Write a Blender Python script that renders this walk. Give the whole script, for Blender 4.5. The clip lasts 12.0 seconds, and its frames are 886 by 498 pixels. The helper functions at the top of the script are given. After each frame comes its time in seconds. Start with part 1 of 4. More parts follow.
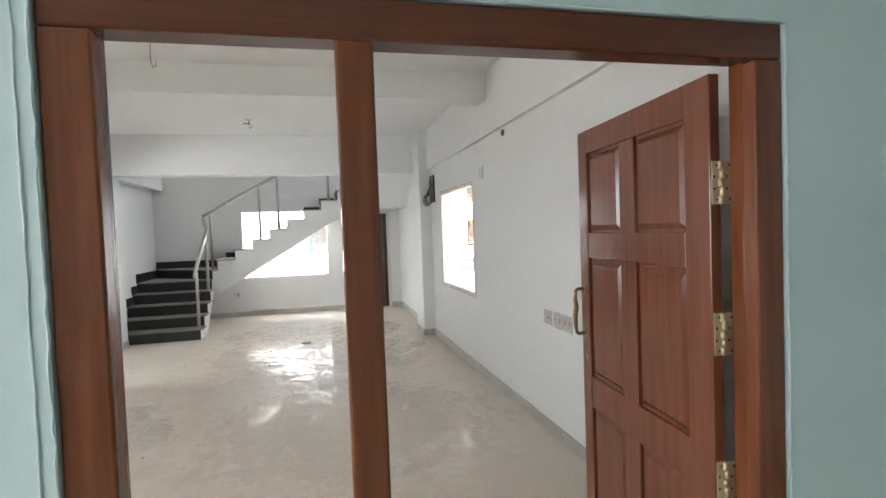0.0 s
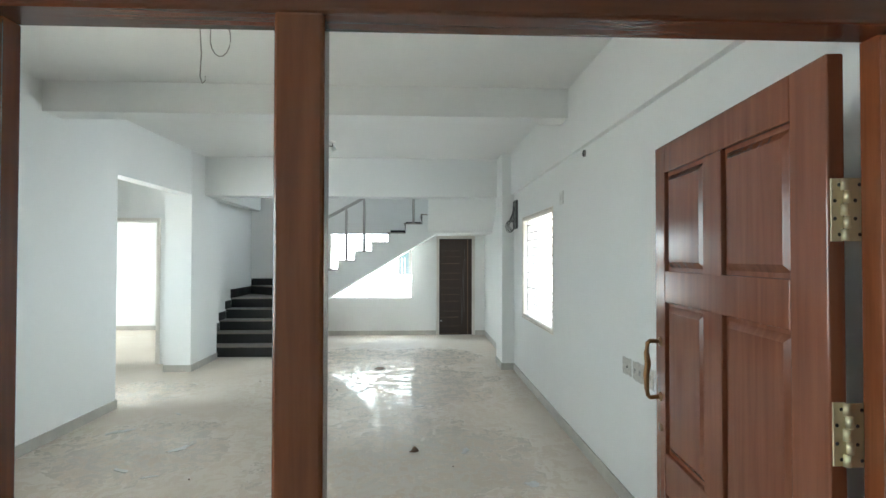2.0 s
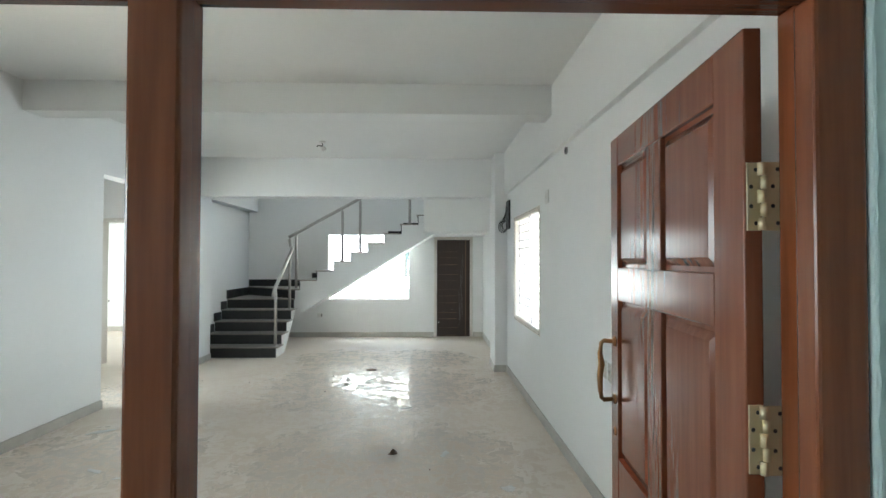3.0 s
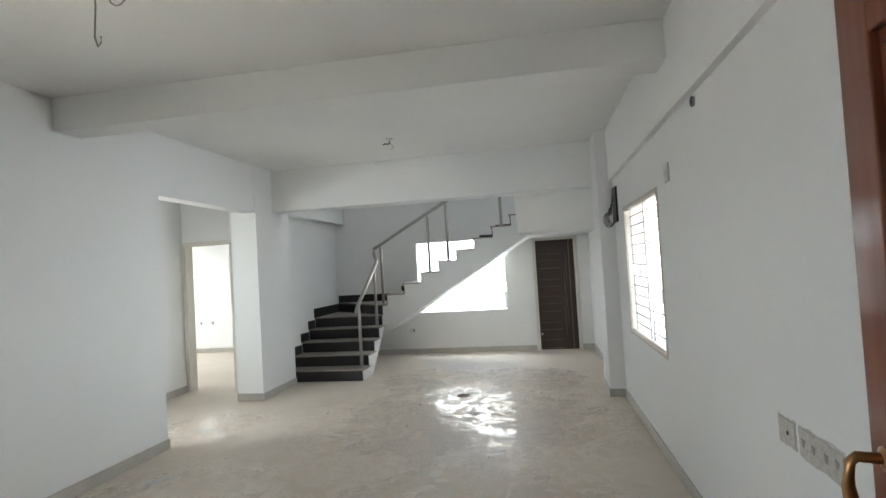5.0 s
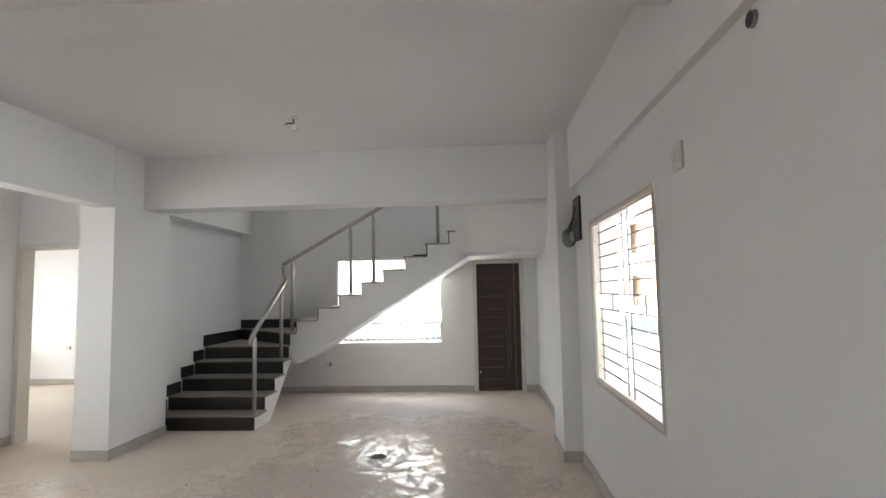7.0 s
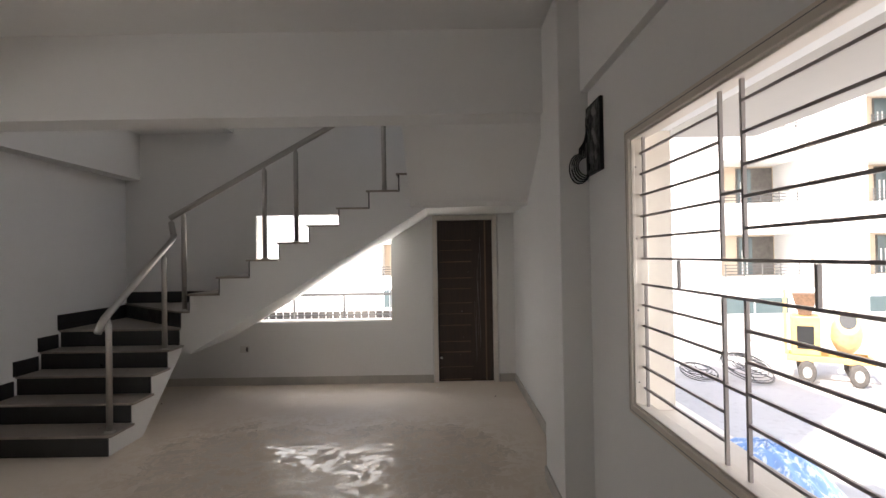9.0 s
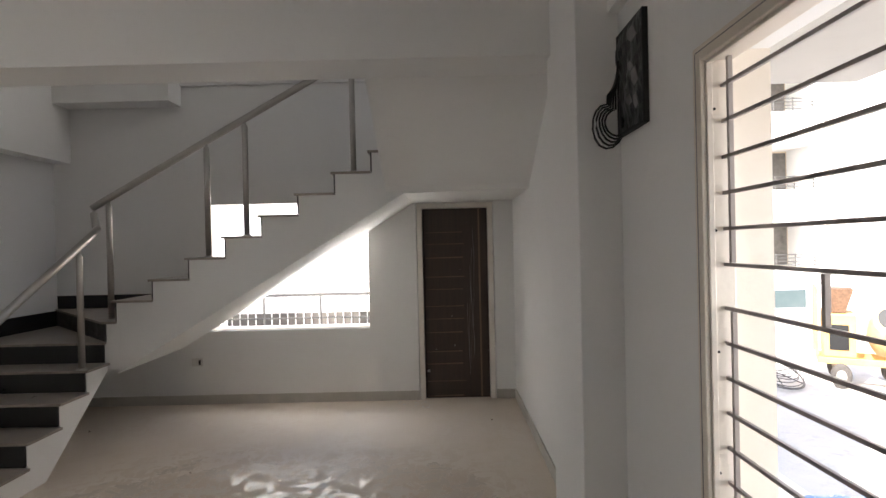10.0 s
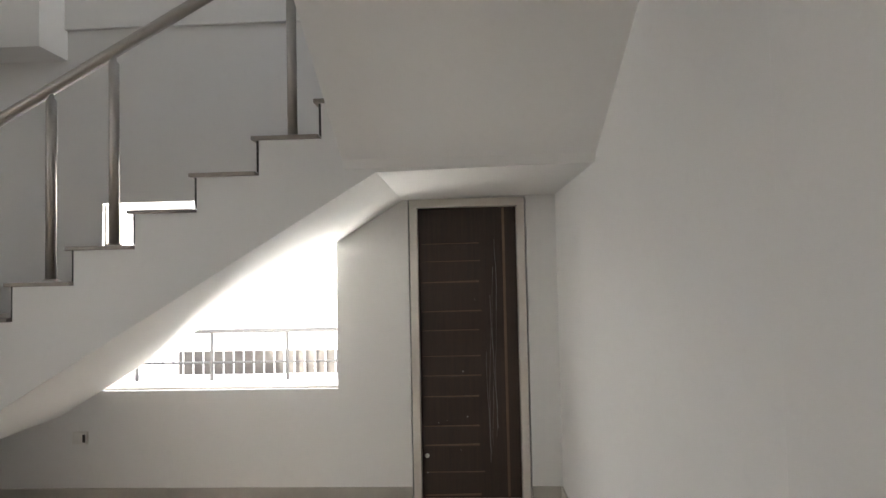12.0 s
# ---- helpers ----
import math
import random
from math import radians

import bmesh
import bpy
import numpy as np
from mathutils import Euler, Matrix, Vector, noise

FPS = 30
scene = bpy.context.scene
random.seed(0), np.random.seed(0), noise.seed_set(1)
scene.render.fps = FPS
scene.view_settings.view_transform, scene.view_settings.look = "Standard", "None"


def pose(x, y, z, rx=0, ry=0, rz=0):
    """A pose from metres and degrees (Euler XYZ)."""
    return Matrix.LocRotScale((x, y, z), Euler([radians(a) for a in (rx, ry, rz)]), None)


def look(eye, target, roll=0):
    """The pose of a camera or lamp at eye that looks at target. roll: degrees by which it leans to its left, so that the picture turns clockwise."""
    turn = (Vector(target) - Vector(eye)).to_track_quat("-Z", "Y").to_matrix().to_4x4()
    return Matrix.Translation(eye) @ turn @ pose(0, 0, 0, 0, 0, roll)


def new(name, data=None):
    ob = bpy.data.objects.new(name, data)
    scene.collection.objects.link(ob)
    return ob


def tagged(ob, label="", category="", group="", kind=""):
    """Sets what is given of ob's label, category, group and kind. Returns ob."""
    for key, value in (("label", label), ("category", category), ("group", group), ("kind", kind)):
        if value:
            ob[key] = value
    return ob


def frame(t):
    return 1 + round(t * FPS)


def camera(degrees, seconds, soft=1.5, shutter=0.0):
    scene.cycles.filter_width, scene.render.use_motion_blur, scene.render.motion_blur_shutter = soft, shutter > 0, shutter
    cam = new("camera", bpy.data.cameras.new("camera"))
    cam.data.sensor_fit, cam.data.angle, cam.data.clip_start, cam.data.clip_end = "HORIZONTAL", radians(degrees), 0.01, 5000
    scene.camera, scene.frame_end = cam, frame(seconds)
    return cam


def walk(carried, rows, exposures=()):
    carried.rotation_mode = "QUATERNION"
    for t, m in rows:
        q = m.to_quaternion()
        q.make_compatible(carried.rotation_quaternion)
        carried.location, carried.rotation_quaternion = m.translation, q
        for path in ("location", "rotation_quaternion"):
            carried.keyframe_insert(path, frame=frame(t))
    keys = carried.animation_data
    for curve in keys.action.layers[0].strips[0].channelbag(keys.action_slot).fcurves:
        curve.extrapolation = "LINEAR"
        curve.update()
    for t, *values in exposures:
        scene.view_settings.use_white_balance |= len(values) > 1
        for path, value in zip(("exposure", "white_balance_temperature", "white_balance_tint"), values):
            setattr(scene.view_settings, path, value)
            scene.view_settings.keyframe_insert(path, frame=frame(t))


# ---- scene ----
cam = camera(80.3, 12.0)
PATH = [
    (0, (0.592, 0.368, 1.636), (1.05, 2.314, 1.564), -2.1),
    (0.5, (0.66, 0.443, 1.629), (1.107, 2.392, 1.557), -3.1),
    (1, (0.778, 0.652, 1.642), (1.301, 2.582, 1.612), -0.4),
    (1.5, (0.84, 0.775, 1.656), (1.265, 2.729, 1.663), 0.2),
    (2, (0.926, 0.703, 1.65), (1.015, 2.701, 1.682), 0.1),
    (2.5, (1.074, 0.628, 1.625), (1.151, 2.626, 1.673), 0.35),
    (4.5, (1.34, 1.738, 1.649), (1.1015, 3.724, 1.656), -2.65),
    (5, (1.378, 1.85, 1.66), (1.027, 3.818, 1.728), -3.3),
    (5.5, (1.369, 2.023, 1.657), (1.011, 3.989, 1.738), -2.8),
    (6, (1.29, 2.425, 1.642), (1.008, 4.399, 1.794), -0.9),
    (6.5, (1.328, 2.861, 1.609), (1.186, 4.85, 1.758), -2.0),
    (7, (1.356, 3.276, 1.627), (1.23, 5.266, 1.784), -1.1),
    (7.5, (1.37, 3.793, 1.629), (1.252, 5.784, 1.774), -0.4),
    (9.5, (1.512, 5.719, 1.602), (1.526, 7.718, 1.597), -1.1),
    (10, (1.591, 6.246, 1.644), (1.582, 8.246, 1.633), -1.3),
    (10.5, (1.573, 6.723, 1.631), (1.535, 8.723, 1.637), -0.5),
    (11, (1.629, 7.205, 1.657), (1.692, 9.204, 1.696), -0.3),
    (11.5, (1.719, 7.706, 1.671), (1.711, 9.705, 1.736), -2.0),
    (12, (1.674, 8.177, 1.633), (1.594, 10.175, 1.698), -1.2),
]
EXPOSURES = [(0.0, 3.34, 5950, 6), (1.0, 3.3, 5750, 1), (2.0, 3.24, 5550, -5), (2.5, 3.2, 5600, -4), (4.5, 2.95, 5700, -1), (5.5, 2.83, 5980, 5), (7.5, 2.5, 6200, 8), (9.5, 1.68, 6600, 13), (10.0, 2.0, 6500, 11), (11.0, 2.55, 6400, 9), (12.0, 2.54, 6420, 9)]
walk(cam, [(t, look(eye, target, roll)) for t, eye, target, roll in PATH], EXPOSURES)

# ---- world, sun ----
SUN = Vector((-0.55, -0.48, 0.75)).normalized()
world = bpy.data.worlds.new("sky")
scene.world = world
world.use_nodes = True
sky = world.node_tree.nodes.new("ShaderNodeTexSky")
sky.sky_type, sky.sun_disc = "NISHITA", False
sky.sun_elevation = math.asin(SUN.z)
sky.sun_rotation = math.atan2(SUN.x, SUN.y)
sky.dust_density, sky.altitude = 3.0, 300
back = world.node_tree.nodes["Background"]
back.inputs["Strength"].default_value = 0.15
world.node_tree.links.new(sky.outputs["Color"], back.inputs["Color"])
sun = new("sun", bpy.data.lights.new("sun", "SUN"))
sun.data.energy, sun.data.angle, sun.data.color = 4.2, radians(0.6), (1.0, 0.95, 0.88)
sun.matrix_world = look(SUN * 60, (0, 0, 0))


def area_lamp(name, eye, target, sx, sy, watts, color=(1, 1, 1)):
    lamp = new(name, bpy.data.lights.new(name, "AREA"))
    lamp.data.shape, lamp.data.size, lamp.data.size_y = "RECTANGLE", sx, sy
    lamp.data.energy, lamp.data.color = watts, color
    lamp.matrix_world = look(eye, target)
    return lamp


# lamps out of view, standing in for sky and ground light at the openings
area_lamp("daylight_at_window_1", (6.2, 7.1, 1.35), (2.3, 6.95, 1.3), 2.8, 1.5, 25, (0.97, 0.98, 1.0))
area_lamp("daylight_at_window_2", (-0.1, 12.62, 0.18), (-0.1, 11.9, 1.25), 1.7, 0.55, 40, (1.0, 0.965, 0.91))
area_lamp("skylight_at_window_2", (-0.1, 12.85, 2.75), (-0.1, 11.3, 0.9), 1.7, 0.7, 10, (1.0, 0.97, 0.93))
# fill lamp at an added, unseen opening above the stairs
area_lamp("fill_at_stairwell", (2.62, 10.6, 5.0), (-1.5, 10.6, 2.6), 1.3, 0.95, 2.0, (1.0, 0.97, 0.93))
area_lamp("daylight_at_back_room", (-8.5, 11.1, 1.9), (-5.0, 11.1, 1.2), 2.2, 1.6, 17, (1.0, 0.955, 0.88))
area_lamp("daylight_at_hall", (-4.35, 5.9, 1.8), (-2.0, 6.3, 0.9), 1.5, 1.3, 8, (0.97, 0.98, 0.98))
# fill lamp for the near right wall, at an added, unseen opening
area_lamp("fill_at_side_opening", (-3.1, 2.9, 2.25), (0.4, 2.9, 0.3), 1.3, 1.0, 1.9, (0.96, 0.98, 1.0))
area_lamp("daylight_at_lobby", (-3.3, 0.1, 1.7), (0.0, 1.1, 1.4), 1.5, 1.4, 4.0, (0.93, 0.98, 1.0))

# ---- materials ----
class Nodes:
    """A small builder for one node material."""

    def __init__(self, name):
        self.mat = bpy.data.materials.new(name)
        self.mat.use_nodes = True
        self.tree = self.mat.node_tree
        self.bsdf = self.tree.nodes["Principled BSDF"]
        self.at = self.add("ShaderNodeTexCoord").outputs["Object"]

    def add(self, kind, **values):
        n = self.tree.nodes.new(kind)
        for k, v in values.items():
            n.inputs[k.replace("_", " ")].default_value = v
        return n

    def link(self, a, b):
        self.tree.links.new(a, b)

    def scaled(self, sx, sy, sz):
        m = self.add("ShaderNodeMapping")
        m.inputs["Scale"].default_value = (sx, sy, sz)
        self.link(self.at, m.inputs["Vector"])
        return m.outputs["Vector"]

    def noise(self, scale, detail=4.0, rough=0.55, distort=0.0, at=None):
        n = self.add("ShaderNodeTexNoise", Scale=scale, Detail=detail, Roughness=rough, Distortion=distort)
        self.link(at or self.at, n.inputs["Vector"])
        return n.outputs["Fac"]

    def ramp(self, fac, *stops):
        n = self.add("ShaderNodeValToRGB")
        while len(n.color_ramp.elements) < len(stops):
            n.color_ramp.elements.new(0.5)
        for e, (p, c) in zip(n.color_ramp.elements, stops):
            e.position = p
            e.color = (c, c, c, 1) if isinstance(c, (int, float)) else (*c, 1)
        self.link(fac, n.inputs["Fac"])
        return n.outputs["Color"]

    def mix(self, fac, a, b, mode="MIX"):
        n = self.tree.nodes.new("ShaderNodeMix")
        n.data_type, n.blend_type = "RGBA", mode
        for sock, v in ((n.inputs[0], fac), (n.inputs[6], a), (n.inputs[7], b)):
            if isinstance(v, bpy.types.NodeSocket):
                self.link(v, sock)
            elif isinstance(v, tuple):
                sock.default_value = (*v, 1)
            else:
                sock.default_value = v
        return n.outputs[2]

    def color(self, c):
        self.link(c, self.bsdf.inputs["Base Color"])

    def rough(self, r):
        if isinstance(r, bpy.types.NodeSocket):
            self.link(r, self.bsdf.inputs["Roughness"])
        else:
            self.bsdf.inputs["Roughness"].default_value = r

    def bump(self, height, strength=0.2, distance=0.01):
        n = self.add("ShaderNodeBump", Strength=strength, Distance=distance)
        self.link(height, n.inputs["Height"])
        self.link(n.outputs["Normal"], self.bsdf.inputs["Normal"])


def paint(name, base, stain, rough=0.6, grime=0.5):
    n = Nodes(name)
    big = n.ramp(n.noise(0.9, 5, 0.6), (0.35, 0.0), (0.75, 1.0))
    fine = n.ramp(n.noise(14, 6, 0.7, 0.4), (0.55, 0.0), (0.85, 1.0))
    c = n.mix(n.mix(grime, (0, 0, 0), big), base, stain)
    c = n.mix(n.mix(0.35 * grime, (0, 0, 0), fine), c, tuple(v * 0.82 for v in stain))
    n.color(c)
    n.rough(rough)
    n.bump(n.noise(38, 5, 0.6), 0.09, 0.006)
    return n.mat


def wood(name, dark, light, gloss=0.28, stretch=(14, 14, 0.9)):
    n = Nodes(name)
    at = n.scaled(*stretch)
    grain = n.noise(2.2, 4, 0.5, 0.15, at)
    fine = n.noise(7.0, 3, 0.6, 0.0, at)
    c = n.mix(n.ramp(grain, (0.12, 0.0), (0.88, 1.0)), dark, light)
    c = n.mix(n.ramp(fine, (0.45, 0.0), (0.85, 0.22)), c, tuple(v * 0.6 for v in dark))
    info = n.add("ShaderNodeObjectInfo")
    c = n.mix(n.ramp(info.outputs["Random"], (0.0, 0.0), (1.0, 0.25)), c, tuple(v * 0.7 for v in light))
    n.color(c)
    n.rough(gloss)
    n.bump(fine, 0.06, 0.004)
    return n.mat


def metal(name, base, rough, wear=0.1):
    n = Nodes(name)
    n.bsdf.inputs["Metallic"].default_value = 1.0
    n.color(n.mix(n.ramp(n.noise(6, 5), (0.4, 0.0), (0.8, 1.0)), base, tuple(v * 0.9 for v in base)))
    n.rough(n.ramp(n.noise(25, 4), (0.3, rough), (0.8, rough + wear)))
    return n.mat


def plain(name, base, rough=0.5, scale=18.0, depth=0.2):
    n = Nodes(name)
    n.color(n.mix(n.ramp(n.noise(scale, 5), (0.3, 0.0), (0.8, 1.0)), base, tuple(v * (1 - depth) for v in base)))
    n.rough(rough)
    return n.mat


def dusty_tile():
    n = Nodes("dusty_cream_floor_tile")
    patch = n.ramp(n.noise(0.55, 5, 0.6, 0.6), (0.35, 0.0), (0.7, 1.0))
    warp = n.tree.nodes.new("ShaderNodeVectorMath")
    soft = n.add("ShaderNodeTexNoise", Scale=2.2, Detail=4.0)
    n.link(n.at, soft.inputs["Vector"])
    warp.operation = "MULTIPLY_ADD"
    n.link(soft.outputs["Color"], warp.inputs[0])
    warp.inputs[1].default_value = (0.5, 0.5, 0.0)
    n.link(n.at, warp.inputs[2])
    # where the dust was wiped wet and dried in smears
    zone = n.ramp(n.noise(1.1, 3, 0.6, 0.5), (0.45, 0.0), (0.8, 0.4))
    for x, y, r in ((0.5, 7.7, 2.4), (0.8, 5.0, 1.9), (-0.2, 9.5, 1.3), (1.1, 9.5, 1.3), (-1.5, 5.3, 1.3), (-2.4, 7.3, 0.9)):
        away = n.tree.nodes.new("ShaderNodeVectorMath")
        away.operation = "DISTANCE"
        n.link(warp.outputs["Vector"], away.inputs[0])
        away.inputs[1].default_value = (x + 0.25, y + 0.25, 0.0)
        near = n.tree.nodes.new("ShaderNodeMapRange")
        near.inputs["From Min"].default_value, near.inputs["From Max"].default_value = r, r * 0.3
        n.link(away.outputs["Value"], near.inputs["Value"])
        zone = n.mix(1.0, zone, near.outputs["Result"], "LIGHTEN")
    zone = n.mix(1.0, zone, n.ramp(n.noise(2.3, 4, 0.65, 0.8), (0.34, 0.5), (0.52, 1.0)), "MULTIPLY")
    swirl = n.noise(5.4, 3, 0.55, 1.3, n.scaled(1.0, 1.5, 1.0))
    cross = n.noise(7.6, 3, 0.55, 1.0, n.scaled(1.8, 0.8, 1.0))
    smear = n.mix(1.0, n.ramp(swirl, (0.505, 0.0), (0.55, 1.0)), n.ramp(cross, (0.525, 0.0), (0.57, 1.0)), "LIGHTEN")
    dried = n.mix(1.0, smear, zone, "MULTIPLY")
    specks = n.ramp(n.noise(42, 4, 0.7), (0.62, 0.0), (0.74, 1.0))
    c = n.mix(patch, (0.66, 0.57, 0.475), (0.75, 0.67, 0.58))
    c = n.mix(n.mix(0.7, (0, 0, 0), zone), c, (0.53, 0.435, 0.345))
    c = n.mix(n.mix(0.8, (0, 0, 0), dried), c, (0.78, 0.72, 0.65))
    c = n.mix(n.mix(0.4, (0, 0, 0), specks), c, (0.76, 0.71, 0.64))
    n.color(c)
    sheen = n.ramp(n.noise(1.7, 5, 0.65, 0.5), (0.3, 0.48), (0.7, 0.60))
    n.rough(n.mix(zone, sheen, n.mix(smear, (0.62, 0.62, 0.62), (0.035, 0.035, 0.035))))
    chips = n.add("ShaderNodeTexVoronoi", Scale=9.0)
    n.link(warp.outputs["Vector"], chips.inputs["Vector"])
    relief = n.mix(0.45, n.noise(7.5, 2, 0.5, 1.4), chips.outputs["Distance"])
    n.bump(n.mix(1.0, relief, zone, "MULTIPLY"), 0.22, 0.012)
    return n.mat


def granite(name, base, dust, amount):
    n = Nodes(name)
    speck = n.ramp(n.noise(90, 3, 0.7), (0.55, 0.0), (0.7, 1.0))
    c = n.mix(n.mix(0.5, (0, 0, 0), speck), base, tuple(v * 2.2 + 0.01 for v in base))
    veil = n.ramp(n.noise(5, 6, 0.65, 0.8), (0.3, 0.15), (0.7, 1.0))
    c = n.mix(n.mix(amount, (0, 0, 0), veil), c, dust)
    n.color(c)
    n.rough(n.mix(veil, (0.22, 0.22, 0.22), (0.55, 0.55, 0.55)))
    return n.mat


def ground_dust():
    n = Nodes("cement_dust_ground")
    c = n.mix(n.ramp(n.noise(0.35, 6, 0.6), (0.3, 0.0), (0.7, 1.0)), (0.40, 0.38, 0.36), (0.52, 0.50, 0.47))
    c = n.mix(n.ramp(n.noise(6, 6, 0.7), (0.55, 0.0), (0.8, 0.7)), c, (0.30, 0.27, 0.24))
    n.color(c)
    n.rough(0.9)
    n.bump(n.noise(9, 6, 0.7), 0.5, 0.03)
    return n.mat


WALL = paint("white_wall_putty", (0.80, 0.793, 0.775), (0.75, 0.74, 0.72))
LOBBY = paint("pale_green_lobby_paint", (0.62, 0.72, 0.71), (0.56, 0.66, 0.65))
CEIL = paint("white_ceiling_putty", (0.79, 0.78, 0.76), (0.73, 0.72, 0.70))
CREAM = paint("cream_frame_paint", (0.78, 0.72, 0.64), (0.58, 0.50, 0.41), 0.5, 0.85)
DOORWHITE = paint("white_primer_frame", (0.76, 0.73, 0.67), (0.60, 0.53, 0.46), 0.6, 0.8)
SKIRT = plain("beige_skirting_tile", (0.50, 0.47, 0.42), 0.35, 4.0, 0.25)
FLOOR = dusty_tile()
TEAK = wood("polished_teak", (0.095, 0.026, 0.010), (0.245, 0.075, 0.028), 0.2)
# the same teak with the grain across, darkened for shade on the head
TEAK_H = wood("polished_teak_across_shaded", (0.078, 0.021, 0.009), (0.165, 0.050, 0.021), 0.2, (0.9, 14, 14))
LEAFWOOD = wood("reddish_teak_leaf", (0.105, 0.031, 0.015), (0.238, 0.079, 0.038), 0.18)
DARKWOOD = wood("dark_brown_laminate", (0.022, 0.013, 0.010), (0.062, 0.036, 0.025), 0.5, (26, 26, 1.0))
STRIPE = wood("light_brown_laminate", (0.13, 0.08, 0.05), (0.24, 0.155, 0.10), 0.5)
BLACK = granite("black_granite", (0.009, 0.009, 0.010), (0.07, 0.064, 0.06), 0.12)
TREAD = granite("dusty_granite_tread", (0.15, 0.13, 0.115), (0.40, 0.35, 0.30), 0.8)
STEEL = metal("brushed_steel", (0.46, 0.44, 0.415), 0.34, 0.01)
BRASS = metal("brass", (0.66, 0.57, 0.39), 0.5)
BRONZE = metal("worn_bronze", (0.33, 0.18, 0.085), 0.32)
GRILLE = plain("grey_painted_steel", (0.33, 0.29, 0.27), 0.45)
PLASTIC = plain("white_plastic", (0.74, 0.72, 0.68), 0.4)
PUTTY = plain("off_white_putty", (0.76, 0.745, 0.72), 0.7, 22, 0.3)
FILLER = plain("pale_grey_filler", (0.62, 0.60, 0.57), 0.7, 22, 0.35)
RAWBOX = plain("raw_beige_plaster", (0.60, 0.565, 0.51), 0.8, 45, 0.4)
GREY = plain("grey_metal_box", (0.36, 0.34, 0.31), 0.5, 30, 0.5)
DARK = plain("black_rubber", (0.012, 0.012, 0.012), 0.5)
FOIL = plain("black_plastic_sheet", (0.02, 0.02, 0.021), 0.32, 9, 0.6)
SCUFF = plain("cement_smear", (0.30, 0.29, 0.28), 0.7, 12, 0.5)
TYRE = plain("dusty_tyre_rubber", (0.09, 0.08, 0.072), 0.8, 20, 0.5)
# drum colour, its paleness in the sun put into the cream
PALE = plain("sunlit_pale_cream_paint", (0.74, 0.54, 0.28), 0.6, 8, 0.4)
RUST = plain("brown_litter", (0.16, 0.085, 0.045), 0.7, 25, 0.6)
STAINED = paint("dusty_stained_plaster", (0.40, 0.375, 0.34), (0.31, 0.29, 0.26), 0.8)
RAIL = plain("dark_grey_railing_paint", (0.10, 0.095, 0.09), 0.5)
# grey fence board, and the shade painted into the balcony doorways
BOARD_AND_SHADE = plain("weathered_board_and_doorway_shade", (0.15, 0.135, 0.12), 0.8, 6, 0.5)
GROUND = ground_dust()
FACADE = paint("pale_facade_paint", (0.74, 0.73, 0.71), (0.64, 0.63, 0.61), 0.7)
BEIGE = paint("beige_recess_paint", (0.62, 0.50, 0.38), (0.54, 0.43, 0.33), 0.7)
CEMENT = paint("grey_cement_plaster", (0.42, 0.41, 0.39), (0.34, 0.33, 0.31), 0.85)
YELLOW = plain("yellow_machine_paint", (0.72, 0.44, 0.15), 0.5, 6, 0.3)
TARP = Nodes("blue_plastic_sheet")
TARP.color(TARP.mix(TARP.ramp(TARP.noise(1.0, 4, 0.6, 0.2, TARP.scaled(22, 22, 1.0)), (0.5, 0.0), (0.64, 1.0)), (0.20, 0.33, 0.58), (0.72, 0.76, 0.80)))
TARP.rough(0.4)
TARP = TARP.mat
GLASS = Nodes("dark_window_glass")
GLASS.color(GLASS.mix(GLASS.noise(2.0), (0.07, 0.10, 0.105), (0.11, 0.14, 0.145)))
GLASS.rough(0.08)
GLASS = GLASS.mat


# ---- mesh helpers ----
def mesh_of(name, bm, material, smooth=False):
    me = bpy.data.meshes.new(name)
    bm.to_mesh(me)
    bm.free()
    for m in material if isinstance(material, (list, tuple)) else (material,):
        me.materials.append(m)
    if smooth:
        for p in me.polygons:
            p.use_smooth = True
    return me


def part(name, bm, material, parent, label="", smooth=False):
    """Links a bmesh as one mesh object under a thing or a part. Its coordinates are the world's."""
    ob = new(name, mesh_of(name, bm, material, smooth))
    ob.parent = parent
    if parent is not None:
        ob.matrix_parent_inverse = world_of(parent).inverted()
    return tagged(ob, label)


def world_of(ob):
    m = ob.matrix_basis.copy()
    if ob.parent is not None:
        m = world_of(ob.parent) @ ob.matrix_parent_inverse @ m
    return m


def thing(name, at, label, category, group="", kind=""):
    ob = new(name)
    ob.empty_display_size = 0.1
    ob.matrix_basis = Matrix.Translation(at)
    return tagged(ob, label, category, group, kind)


def structure(name, bm, material, label="", category=""):
    return tagged(new(name, mesh_of(name, bm, material)), label, category, kind="structure")


def add_box(bm, x0, x1, y0, y1, z0, z1, bevel=0.0):
    made = bmesh.ops.create_cube(bm, size=1.0)["verts"]
    m = Matrix.Translation(((x0 + x1) / 2, (y0 + y1) / 2, (z0 + z1) / 2)) @ Matrix.Diagonal((abs(x1 - x0), abs(y1 - y0), abs(z1 - z0), 1))
    bmesh.ops.transform(bm, matrix=m, verts=made)
    if bevel:
        edges = list({e for v in made for e in v.link_edges})
        bmesh.ops.bevel(bm, geom=edges, offset=bevel, segments=2, affect="EDGES", profile=0.5)
    return bm


def box(x0, x1, y0, y1, z0, z1, bevel=0.0):
    return add_box(bmesh.new(), x0, x1, y0, y1, z0, z1, bevel)


def boxes(*all_of, bevel=0.0):
    bm = bmesh.new()
    for b in all_of:
        add_box(bm, *b, bevel=bevel)
    return bm


def turned(bm, m):
    bmesh.ops.transform(bm, matrix=m, verts=bm.verts)
    return bm


